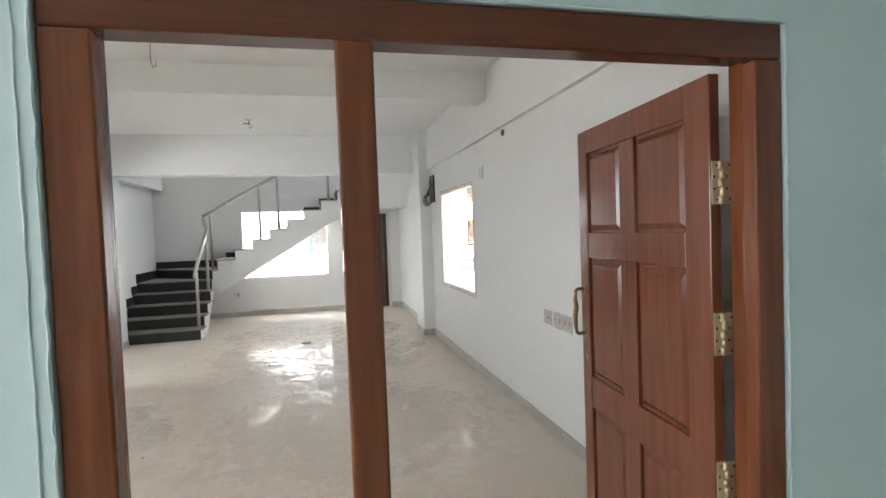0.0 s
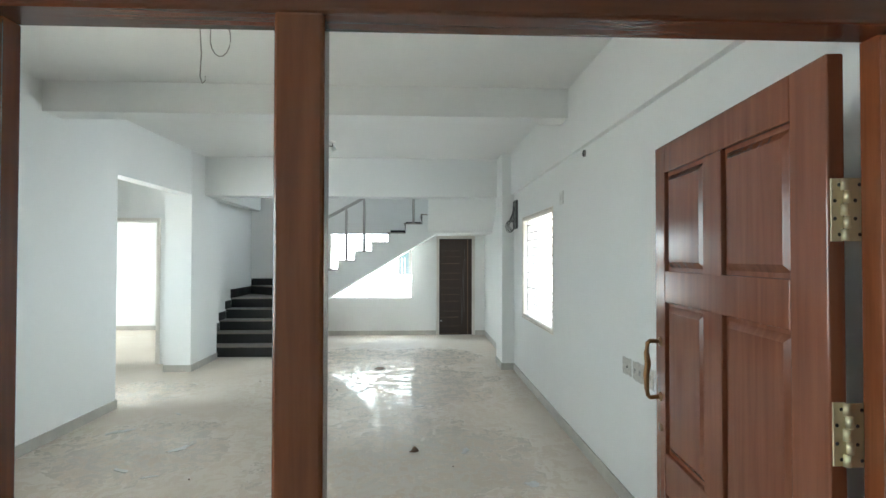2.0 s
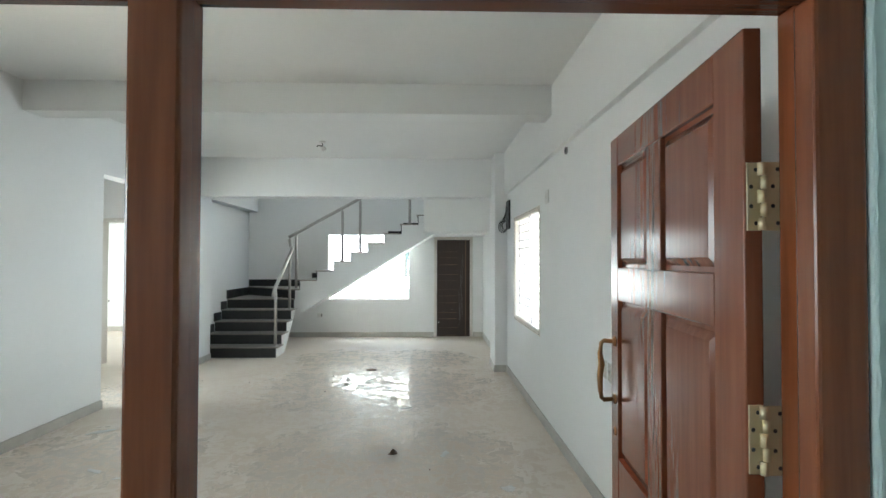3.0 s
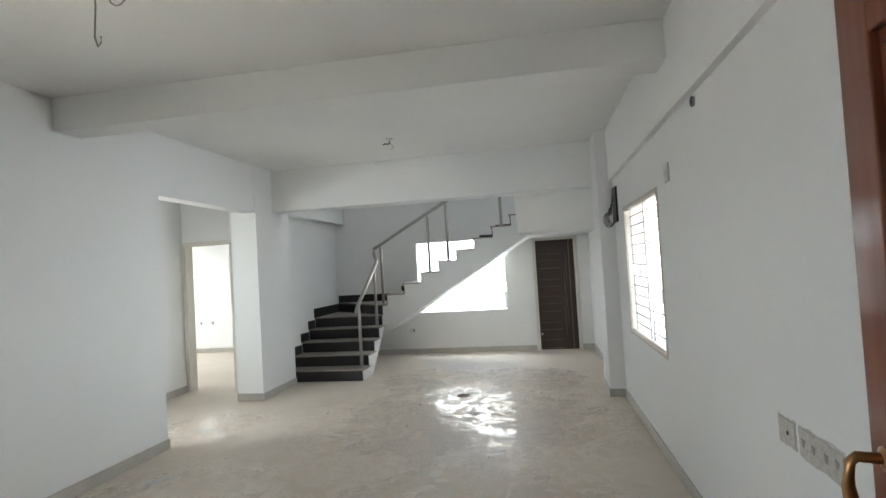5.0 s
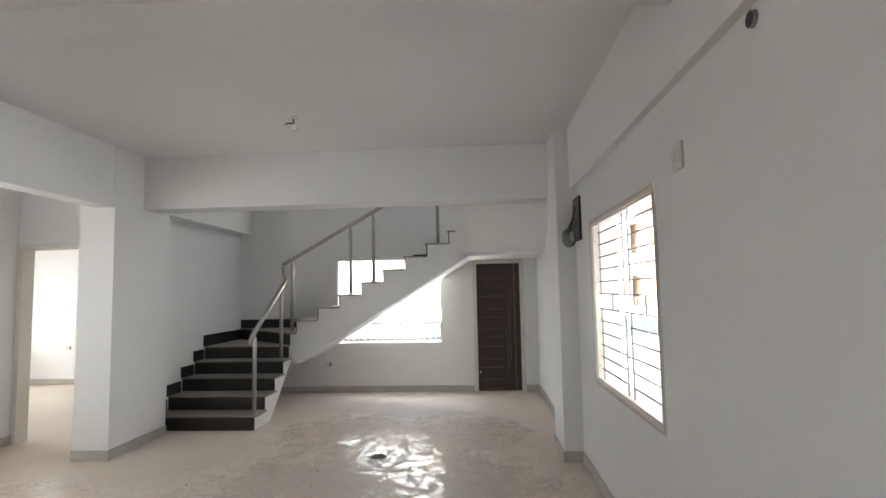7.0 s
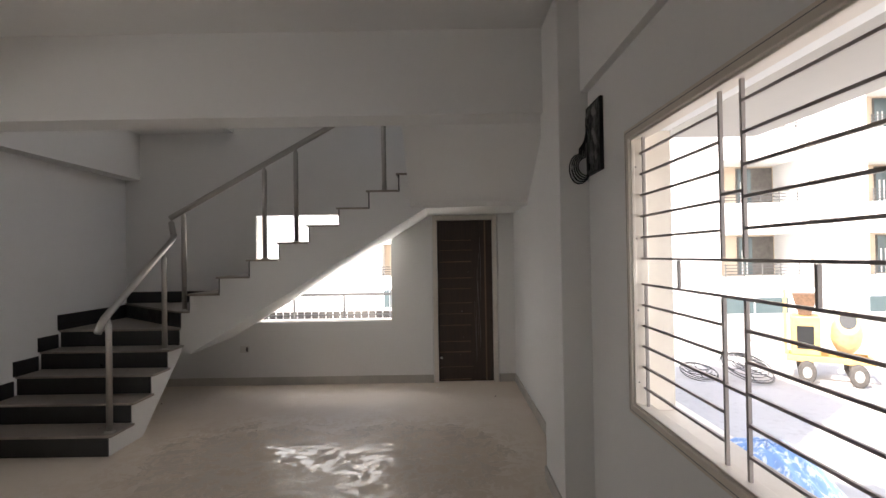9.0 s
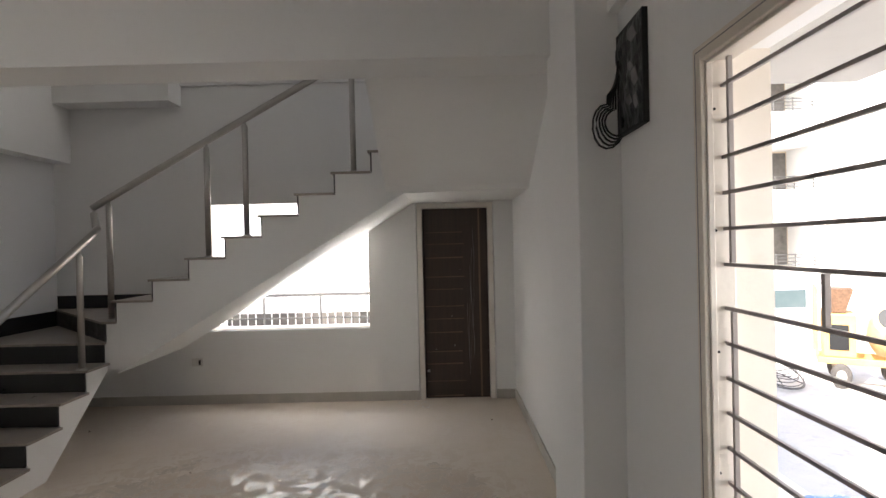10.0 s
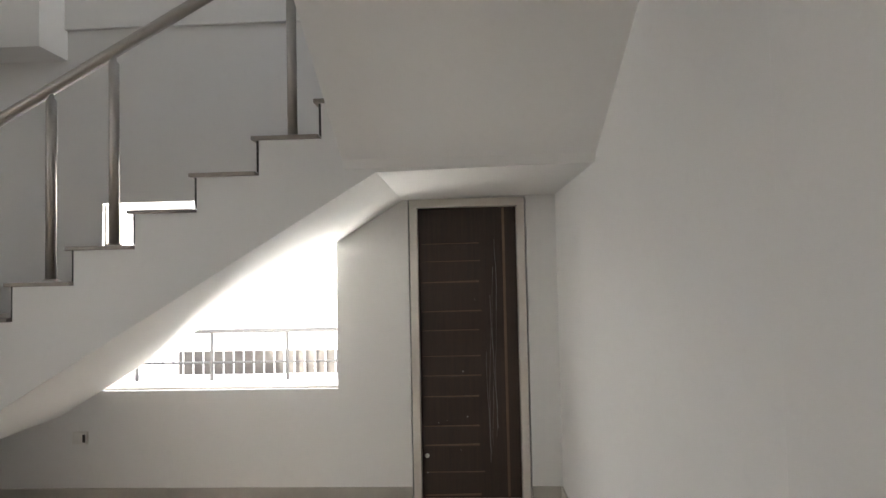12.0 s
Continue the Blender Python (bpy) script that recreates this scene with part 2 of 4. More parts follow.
def prism(profile, axis, a, b):
    """A flat outline pushed along an axis from a to b. For 'x' the outline is (y, z); for 'y' it is (x, z); for 'z' it is (x, y)."""
    bm = bmesh.new()
    place = {"x": lambda p, s: (s, p[0], p[1]), "y": lambda p, s: (p[0], s, p[1]), "z": lambda p, s: (p[0], p[1], s)}[axis]
    lo = [bm.verts.new(place(p, a)) for p in profile]
    hi = [bm.verts.new(place(p, b)) for p in profile]
    n = len(profile)
    bm.faces.new(lo)
    bm.faces.new(hi[::-1])
    for i in range(n):
        bm.faces.new((lo[i], hi[i], hi[(i + 1) % n], lo[(i + 1) % n]))
    bmesh.ops.recalc_face_normals(bm, faces=bm.faces)
    bmesh.ops.triangulate(bm, faces=[f for f in bm.faces if len(f.verts) > 4])
    return bm


def tube(points, radius, sides=12, bm=None, closed=False):
    """A round bar along a line of points."""
    bm = bm or bmesh.new()
    pts = [Vector(p) for p in points]
    rings = []
    up = Vector((0.013, 0.027, 1.0))
    for i, p in enumerate(pts):
        a = pts[i - 1] if i or closed else p
        b = pts[(i + 1) % len(pts)] if i < len(pts) - 1 or closed else p
        d = (b - a).normalized()
        u = d.cross(up)
        if u.length < 0.1:
            u = d.cross(Vector((1, 0.02, 0)))
        u.normalize()
        v = d.cross(u)
        r = radius[i] if isinstance(radius, (list, tuple)) else radius
        rings.append([bm.verts.new(p + (u * math.cos(k * 2 * math.pi / sides) + v * math.sin(k * 2 * math.pi / sides)) * r) for k in range(sides)])
    pairs = list(zip(rings, rings[1:])) + ([(rings[-1], rings[0])] if closed else [])
    for r0, r1 in pairs:
        for k in range(sides):
            bm.faces.new((r0[k], r0[(k + 1) % sides], r1[(k + 1) % sides], r1[k]))
    if not closed:
        bm.faces.new(rings[0][::-1])
        bm.faces.new(rings[-1])
    bmesh.ops.recalc_face_normals(bm, faces=bm.faces)
    return bm


def lathe(profile, centre, sides=24, axis="z"):
    """A turned shape: profile of (radius, height)."""
    bm = bmesh.new()
    rings = []
    for r, h in profile:
        ring = []
        for k in range(sides):
            a = 2 * math.pi * k / sides
            p = (r * math.cos(a), r * math.sin(a), h)
            if axis == "x":
                p = (h, p[0], p[1])
            elif axis == "y":
                p = (p[0], h, p[1])
            ring.append(bm.verts.new(Vector(p) + Vector(centre)))
        rings.append(ring)
    for r0, r1 in zip(rings, rings[1:]):
        for k in range(sides):
            bm.faces.new((r0[k], r0[(k + 1) % sides], r1[(k + 1) % sides], r1[k]))
    bm.faces.new(rings[0][::-1])
    bm.faces.new(rings[-1])
    bmesh.ops.recalc_face_normals(bm, faces=bm.faces)
    return bm


def arc(c, r, a0, a1, n, plane="xz"):
    out = []
    for i in range(n + 1):
        a = radians(a0 + (a1 - a0) * i / n)
        u, v = r * math.cos(a), r * math.sin(a)
        out.append({"xz": (c[0] + u, c[1], c[2] + v), "yz": (c[0], c[1] + u, c[2] + v), "xy": (c[0] + u, c[1] + v, c[2])}[plane])
    return out


# ---- the plan ----
XR, XL, YF = 2.32, -2.37, 11.88      # faces of the window wall, the blank wall and the far wall
ZC, ZB = 3.19, 2.58                  # ceiling, underside of the deep beams
Y0 = 1.90                            # room face of the entrance wall
GZ = -0.90                           # ground outside

structure("floor", boxes((-7.7, 3.9, -2.6, 12.9, -0.12, 0.0)), FLOOR, "dusty cream floor tiles with wiped glossy smears", "floor")

# entrance wall, with the hole for the door frame, and the landing outside
structure("wall_entrance", boxes((-3.0, 0.005, 1.69, Y0, 0, 3.3), (1.985, 3.9, 1.69, Y0, 0, 3.3), (0.005, 1.985, 1.69, Y0, 2.225, 3.3)), [LOBBY], "pale green painted wall round the entrance door", "wall")
structure("wall_lobby_side_1", boxes((-3.15, -3.0, -2.6, -0.6, 0, 3.3), (-3.15, -3.0, 0.9, 1.9, 0, 3.3), (-3.15, -3.0, -0.6, 0.9, 0, 0.9), (-3.15, -3.0, -0.6, 0.9, 2.3, 3.3)), LOBBY, "pale green lobby wall", "wall")
structure("wall_lobby_side_2", box(3.75, 3.9, -2.6, 1.69, 0, 3.3), LOBBY, "pale green lobby wall", "wall")
structure("wall_lobby_back", box(-3.0, 3.75, -2.6, -2.45, 0, 3.3), LOBBY, "pale green lobby wall", "wall")
# reaches past the walls, out of view, to block sun at the side opening
structure("ceiling_lobby", box(-5.2, 3.9, -4.6, 1.69, 3.3, 3.42), CEIL, "white lobby ceiling", "ceiling")

# room face of the entrance wall is plastered white
structure("wall_entrance_inside", boxes((-2.57, 0.0, Y0, Y0 + 0.02, 0, ZC), (1.99, XR, Y0, Y0 + 0.02, 0, ZC), (0.0, 1.99, Y0, Y0 + 0.02, 2.23, ZC)), WALL, "white plastered wall", "wall")

# window wall
WY0, WY1, WZ0, WZ1 = 6.13, 7.765, 0.84, 2.19
structure("wall_window", boxes((XR, 2.53, Y0, WY0, 0, ZC), (XR, 2.53, WY1, 12.1, 0, ZC), (XR, 2.53, WY0, WY1, 0, WZ0), (XR, 2.53, WY0, WY1, WZ1, ZC)), WALL, "white plastered wall with a barred window", "wall")
structure("beam_window_wall", box(2.275, XR, Y0 + 0.02, 8.40, ZB, ZC), WALL, "shallow white beam along the wall", "beam")
structure("column_window_wall", box(2.14, XR, 8.40, 8.98, 0, ZC, 0.004), WALL, "white plastered column", "column")

# blank wall, its opening and the side hall
# the gap at y 2.2 to 3.6 is added, unseen, for the fill lamp
structure("wall_blank", boxes((-2.57, XL, Y0 + 0.02, 2.2, 0, ZC), (-2.57, XL, 3.6, 6.58, 0, ZC), (-2.57, XL, 2.2, 3.6, 0, 0.85), (-2.57, XL, 2.2, 3.6, 2.2, ZC)), WALL, "blank white plastered wall", "wall")
structure("beam_over_opening", box(-2.57, XL, 6.58, 8.43, 2.55, ZC), WALL, "white beam over the opening to the side hall", "beam")
structure("pier", box(-2.74, -2.36, 8.43, 9.40, 0, ZC, 0.004), WALL, "white plastered pier beside the stairs", "pier")
structure("wall_hall_side", boxes((-4.10, -3.92, 4.3, 5.2, 0, ZC), (-4.10, -3.92, 6.7, 9.0, 0, ZC), (-4.10, -3.92, 5.2, 6.7, 0, 0.9), (-4.10, -3.92, 5.2, 6.7, 2.2, ZC)), WALL, "white wall of the side hall", "wall")
structure("wall_hall_near", box(-3.92, -2.57, 4.3, 4.45, 0, ZC), WALL, "white wall of the side hall", "wall")
DX0, DX1, DY = -3.919, -3.07, 9.0
structure("wall_hall_end", boxes((-7.7, DX0, DY, DY + 0.15, 0, ZC), (DX1, -2.74, DY, DY + 0.15, 0, ZC), (DX0, DX1, DY, DY + 0.15, 2.25, ZC)), WALL, "white wall with a doorway", "wall")
structure("wall_stair_side", box(-2.78, -2.60, 9.40, YF + 0.24, 0, 6.3), WALL, "white wall beside the stairs", "wall")
structure("beam_stair_side", box(-2.60, -2.41, 9.40, YF, 2.62, 3.6), WALL, "white beam along the stair wall", "beam")
structure("wall_back_room_far", box(-7.7, -2.78, 12.85, 13.0, 0, ZC), WALL, "white wall of the back room", "wall")
structure("wall_back_room_side", boxes((-7.85, -7.7, 9.0, 10.1, 0, ZC), (-7.85, -7.7, 12.2, 13.0, 0, ZC), (-7.85, -7.7, 10.1, 12.2, 0, 0.85), (-7.85, -7.7, 10.1, 12.2, 2.2, ZC)), WALL, "white wall with a window", "wall")
structure("wall_back_room_near", box(-2.93, -2.78, YF + 0.24, 12.85, 0, ZC), WALL, "white wall of the back room", "wall")

# far wall with its window and door hole
FX0, FX1, FZ0, FZ1 = -0.945, 0.765, 0.785, 2.14
PX0, PX1, PZ = 1.281, 2.11, 2.112
structure("wall_far", boxes((-2.60, FX0, YF, YF + 0.22, 0, 6.3), (FX0, FX1, YF, YF + 0.22, 0, FZ0), (FX0, FX1, YF, YF + 0.22, FZ1, 6.3),
                            (FX1, PX0, YF, YF + 0.22, 0, 6.3), (PX0, PX1, YF, YF + 0.22, PZ, 6.3), (PX0, PX1, YF + 0.15, YF + 0.22, 0, PZ), (PX1, XR, YF, YF + 0.22, 0, 6.3)), WALL, "white plastered wall behind the stairs", "wall")
structure("beam_far_wall", box(-2.41, -1.21, 11.62, YF, 3.20, 4.2), WALL, "white beam high on the far wall", "beam")
structure("band_far_wall", box(-1.21, XR, YF - 0.03, YF, 3.42, 6.2), WALL, "plaster band at the upper floor", "wall")

# unseen slabs added to keep the sun out of the sunny side's openings
structure("shade_back_room", box(-9.75, -7.85, 8.0, 13.2, 2.92, 3.02), CEMENT, "unseen slab added to block the sun", "shade")
structure("shade_hall", box(-6.1, -4.10, 3.0, 8.6, 2.62, 2.72), CEMENT, "unseen slab added to block the sun", "shade")

structure("shade_side_window", box(-4.6, -2.57, 1.92, 4.29, 2.62, 2.72), CEMENT, "unseen slab added to block the sun", "shade")

# cross beams, ceilings
structure("beam_cross_1", box(XL, 2.275, 5.416, 5.67, 2.92, ZC, 0.003), WALL, "white cross beam", "beam")
structure("beam_cross_2", box(XL - 0.03, 2.14, 8.89, 9.19, 2.592, ZC, 0.003), WALL, "white deep cross beam before the stairs", "beam")
structure("beam_cross_2_end", box(2.14, XR, 8.98, 9.19, 2.592, ZC), WALL, "white beam end", "beam")
structure("ceiling", boxes((-7.85, 2.56, Y0, 9.19, ZC, ZC + 0.14), (-7.85, -2.78, 9.19, 13.0, ZC, ZC + 0.14)), CEIL, "white putty ceiling", "ceiling")
# the upper side opening is added, out of view, to let light in
structure("wall_upper", boxes((-2.78, 2.56, 9.05, 9.19, ZC + 0.14, 6.3), (-2.78, -2.60, 9.19, 9.40, ZC, 6.3), (XR + 0.01, 2.56, 9.19, 9.9, ZC, 6.3), (XR + 0.01, 2.56, 11.3, 12.1, ZC, 6.3), (XR + 0.01, 2.56, 9.9, 11.3, ZC, 4.5), (XR + 0.01, 2.56, 9.9, 11.3, 5.5, 6.3)), WALL, "white wall above the stairs", "wall")
structure("ceiling_upper", box(-2.78, 2.56, 9.05, 12.1, 6.3, 6.42), CEIL, "white ceiling over the stairs", "ceiling")


# ---- skirting ----
def skirting(name, x0, x1, y0, y1):
    structure(name, box(x0, x1, y0, y1, 0, 0.10, 0.003), SKIRT, "dull beige skirting tile", "skirting")


skirting("baseboard_window_wall", XR - 0.014, XR, Y0 + 0.02, 8.386)
skirting("baseboard_column_front", 2.126, XR - 0.014, 8.386, 8.40)
skirting("baseboard_column_side", 2.126, 2.14, 8.40, 8.98)
skirting("baseboard_beyond_column", XR - 0.014, XR, 8.98, YF)
skirting("baseboard_far", -2.58, PX0, YF - 0.014, YF)
skirting("baseboard_far_corner", PX1, XR - 0.014, YF - 0.014, YF)
skirting("baseboard_blank", XL, XL + 0.014, Y0 + 0.02, 6.594)
skirting("baseboard_blank_end", -2.57, XL, 6.58, 6.594)
skirting("baseboard_pier", -2.36, -2.346, 8.43, 9.40)
skirting("baseboard_pier_front", -2.74, -2.346, 8.416, 8.43)
skirting("baseboard_hall", -3.92, -3.906, 4.45, 9.0)
skirting("baseboard_back_room", -7.7, -2.93, 12.836, 12.85)



# ---- stairs ----
RISE = 0.177
NOSE_Y = [9.55, 9.865, 10.18, 10.48, 10.75]            # fronts of the risers of the lower flight
NOSE_X = [-1.25 + 0.318 * k for k in range(8)]         # fronts of the risers of the upper flight, from the seventh
SX0, SX1, SY0, SY1 = -2.60, -1.34, 10.75, YF


def staircase():
    st = thing("staircase", (-1.8, 10.5, 0), "white plastered staircase with black granite risers and dusty treads", "staircase")
    # lower flight: body
    side = [(NOSE_Y[0], 0)]
    for k in range(4):
        side += [(NOSE_Y[k], RISE * (k + 1) - 0.02), (NOSE_Y[k + 1], RISE * (k + 1) - 0.02)]
    side += [(SY0, 0.64), (10.03, 0.0)]
    part("lower_flight", prism(side, "x", SX0, SX1), WALL, st, "white plastered flight")
    # winders: body, cut along the diagonal
    zb = 0.64
    part("winder_base", prism([(SX0, SY0), (SX1, SY0), (SX1 + 0.09, SY0), (SX1 + 0.09, SY1), (SX0, SY1)], "z", zb, RISE * 5 - 0.02), WALL, st, "white plastered winder")
    part("winder_top", prism([(SX1, SY0), (SX1 + 0.09, SY0), (SX1 + 0.09, SY1), (SX0, SY1)], "z", RISE * 5 - 0.02, RISE * 6 - 0.02), WALL, st, "white plastered winder")
    # upper flight: body with stepped top and sloping underside
    top = [(NOSE_X[0], 0.61)]
    for k in range(7):
        z = RISE * (7 + k) - 0.02
        top += [(NOSE_X[k], z), (NOSE_X[k + 1], z)]
    zl = RISE * 14 - 0.02
    top += [(NOSE_X[7], zl), (2.33, zl), (2.33, 2.125), (1.246, 2.105)]
    part("upper_flight", prism(top, "y", SY0, SY1), WALL, st, "white plastered flight")
    # third flight, rising towards the room from the landing
    under = [(SY0 - 0.002, 2.125), (SY0 - 0.002, zl)]
    y = SY0 - 0.002
    for k in range(5):
        under += [(y, zl + RISE * (k + 1)), (y - 0.30, zl + RISE * (k + 1))]
        y -= 0.30
    under += [(9.20, zl + RISE * 5), (9.20, 3.08), (SY0 - 0.03, 2.165)]
    part("return_flight", prism(under, "x", 1.085, 2.33), WALL, st, "white plastered sloping underside")
    # granite of the lower flight
    for k in range(5):
        z1 = RISE * (k + 1) - 0.02
        right = SX1 - 0.004 if k < 4 else SX1 - 0.02
        part("riser", box(SX0, right, NOSE_Y[k] - 0.015, NOSE_Y[k] - 0.001, RISE * k, z1), BLACK, st, "black polished granite riser")
        if k < 4:
            part("tread", box(SX0, SX1 + 0.035, NOSE_Y[k] - 0.035, NOSE_Y[k + 1] - 0.016, z1, z1 + 0.02, 0.004), TREAD, st, "dusty granite tread")
    # winder treads
    z5, z6 = RISE * 5 - 0.02, RISE * 6 - 0.02
    part("winder_tread", prism([(SX0, SY0 - 0.035), (SX1, SY0 - 0.035), (SX1 - 0.01, SY0 + 0.01), (SX0, SY1 - 0.01)], "z", z5, z5 + 0.02), TREAD, st, "dusty granite tread")
    part("winder_riser", prism([(SX1 - 0.012, SY0), (SX1, SY0 + 0.008), (SX0, SY1), (SX0, SY1 - 0.016)], "z", z5 + 0.02, z6), BLACK, st, "black granite riser")
    part("winder_tread", prism([(SX1 - 0.03, SY0 - 0.03), (SX1 + 0.09, SY0 - 0.03), (SX1 + 0.09, SY1), (SX0, SY1), (SX0, SY1 - 0.03)], "z", z6, z6 + 0.02), TREAD, st, "dusty granite tread")
    # granite of the upper flight
    for k in range(8):
        z0, z1 = RISE * (6 + k), RISE * (7 + k) - 0.02
        x = NOSE_X[k]
        part("riser", box(x - 0.014, x - 0.001, SY0 + 0.006, SY1, z0, z1), BLACK, st, "black granite riser")
        x1 = NOSE_X[k + 1] - 0.015 if k < 7 else x + 0.10
        part("tread", box(x - 0.035, x1, SY0 - 0.018, SY1, z1, z1 + 0.02, 0.003), TREAD, st, "dusty granite tread")
    # stepped skirting against the walls
    for k in range(4):
        z = RISE * (k + 1)
        part("stair_skirting", box(SX0, SX0 + 0.012, NOSE_Y[k] - 0.06, NOSE_Y[k + 1] - 0.061, z, z + 0.14), BLACK, st, "black granite stepped skirting")
    part("stair_skirting", box(SX0, SX0 + 0.012, SY0 - 0.06, SY1, RISE * 5, RISE * 5 + 0.16), BLACK, st, "black granite skirting")
    part("stair_skirting", box(SX0 + 0.012, SX1 + 0.08, SY1 - 0.012, SY1, RISE * 6, RISE * 6 + 0.14), BLACK, st, "black granite skirting")
    for k in (0, 5, 6):
        z = RISE * (7 + k)
        part("stair_skirting", box(NOSE_X[k] - 0.03, NOSE_X[k + 1] - 0.03, SY1 - 0.012, SY1, z, z + 0.10), BLACK, st, "black granite stepped skirting")
    return st


staircase()


def handrail():
    hr = thing("stair_handrail", (-1.38, 9.61, RISE), "brushed steel handrail on posts along the stairs", "handrail")
    x = -1.375
    low = [(x, 9.47, 1.02), (x, 9.505, 1.075), (x, 9.55, 1.125)]
    low += [(x - 0.01, 10.64, 1.79), (x - 0.05, 10.79, 1.86)]
    part("lower_rail", tube(low, 0.030, 16), STEEL, hr, "shiny bent steel tube", True)
    part("rail_elbow", tube([(x - 0.05, 10.785, 1.85), (x - 0.075, 10.81, 1.89), (x - 0.10, 10.825, 2.0), (x - 0.092, 10.825, 2.055)], 0.030, 16), STEEL, hr, "", True)
    y = 10.825
    up = [(x - 0.11, y, 2.046), (x + 0.03, y, 2.125), (0.30, y, 2.125 + 0.552 * 1.645), (1.0, y, 2.125 + 0.552 * 2.345)]
    part("upper_rail", tube(up, 0.030, 16), STEEL, hr, "", True)

    def post(px, py, z0, z1):
        p = part("post", tube([(px, py, z0), (px, py, z1 - 0.06), (px, py, z1 - 0.045), (px, py, z1 - 0.038), (px, py, z1)], [0.025, 0.025, 0.022, 0.013, 0.013], 16), STEEL, hr, "", True)
        part("base_flange", lathe([(0.042, z0), (0.042, z0 + 0.006), (0.028, z0 + 0.014)], (px, py, 0), 18), STEEL, p)

    post(-1.375, 9.61, RISE, 1.13)
    post(-1.375, 10.485, RISE * 4, 1.675)
    post(-1.345, 10.83, RISE * 6, 2.115)
    for px, k in ((-0.475, 9), (-0.137, 10), (0.806, 13)):
        post(px, y, RISE * k, 2.125 + 0.552 * (px - x - 0.03) - 0.01)
    return hr


handrail()


# ---- entrance door ----
def door_frame():
    d = thing("door_frame", (1.0, 1.76, 0), "polished teak double door frame with a mullion", "door frame", kind="structure")
    yf, yb = 1.698, 1.815
    ym = yf + 0.058

    def post_of(name, x0, x1, left, right):
        bm = box(x0, x1, yf, ym, 0, 2.115, 0.007)
        add_box(bm, x0 + left, x1 - right, ym - 0.002, yb, 0, 2.125, 0.003)
        part(name, bm, TEAK, d)

    post_of("jamb", 0.008, 0.118, 0.0, 0.012)
    post_of("jamb", 1.885, 1.982, 0.010, 0.0)
    post_of("mullion", 0.650, 0.745, 0.012, 0.010)
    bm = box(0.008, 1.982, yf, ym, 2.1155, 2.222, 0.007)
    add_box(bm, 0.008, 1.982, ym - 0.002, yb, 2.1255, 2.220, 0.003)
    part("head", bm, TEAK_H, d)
    return d


door_frame()


def plaster_edge():
    """The rough line of plaster along the frame."""
    rng = random.Random(4)
    for name, x, z0, z1 in (("trim_plaster_1", 0.002, 0.0, 2.23), ("trim_plaster_2", 1.988, 0.0, 2.23)):
        pts, rad = [], []
        n = 60
        for i in range(n + 1):
            pts.append((x + rng.uniform(-0.003, 0.003), 1.689, z0 + (z1 - z0) * i / n))
            rad.append(rng.uniform(0.002, 0.005))
        structure(name, tube(pts, rad, 6), LOBBY, "rough plaster edge along the door frame", "trim")
    pts = [(-0.030 + rng.uniform(-0.002, 0.002), 1.689, 2.4 * i / 40) for i in range(41)]
    structure("trim_plaster_4", tube(pts, [rng.uniform(0.002, 0.004) for _ in pts], 6), LOBBY, "raised plaster line beside the door frame", "trim")
    pts = [(0.0 + 1.99 * i / 60, 1.689, 2.228 + rng.uniform(-0.003, 0.003)) for i in range(61)]
    structure("trim_plaster_3", tube(pts, [rng.uniform(0.002, 0.005) for _ in pts], 6), LOBBY, "rough plaster edge along the door frame", "trim")


plaster_edge()


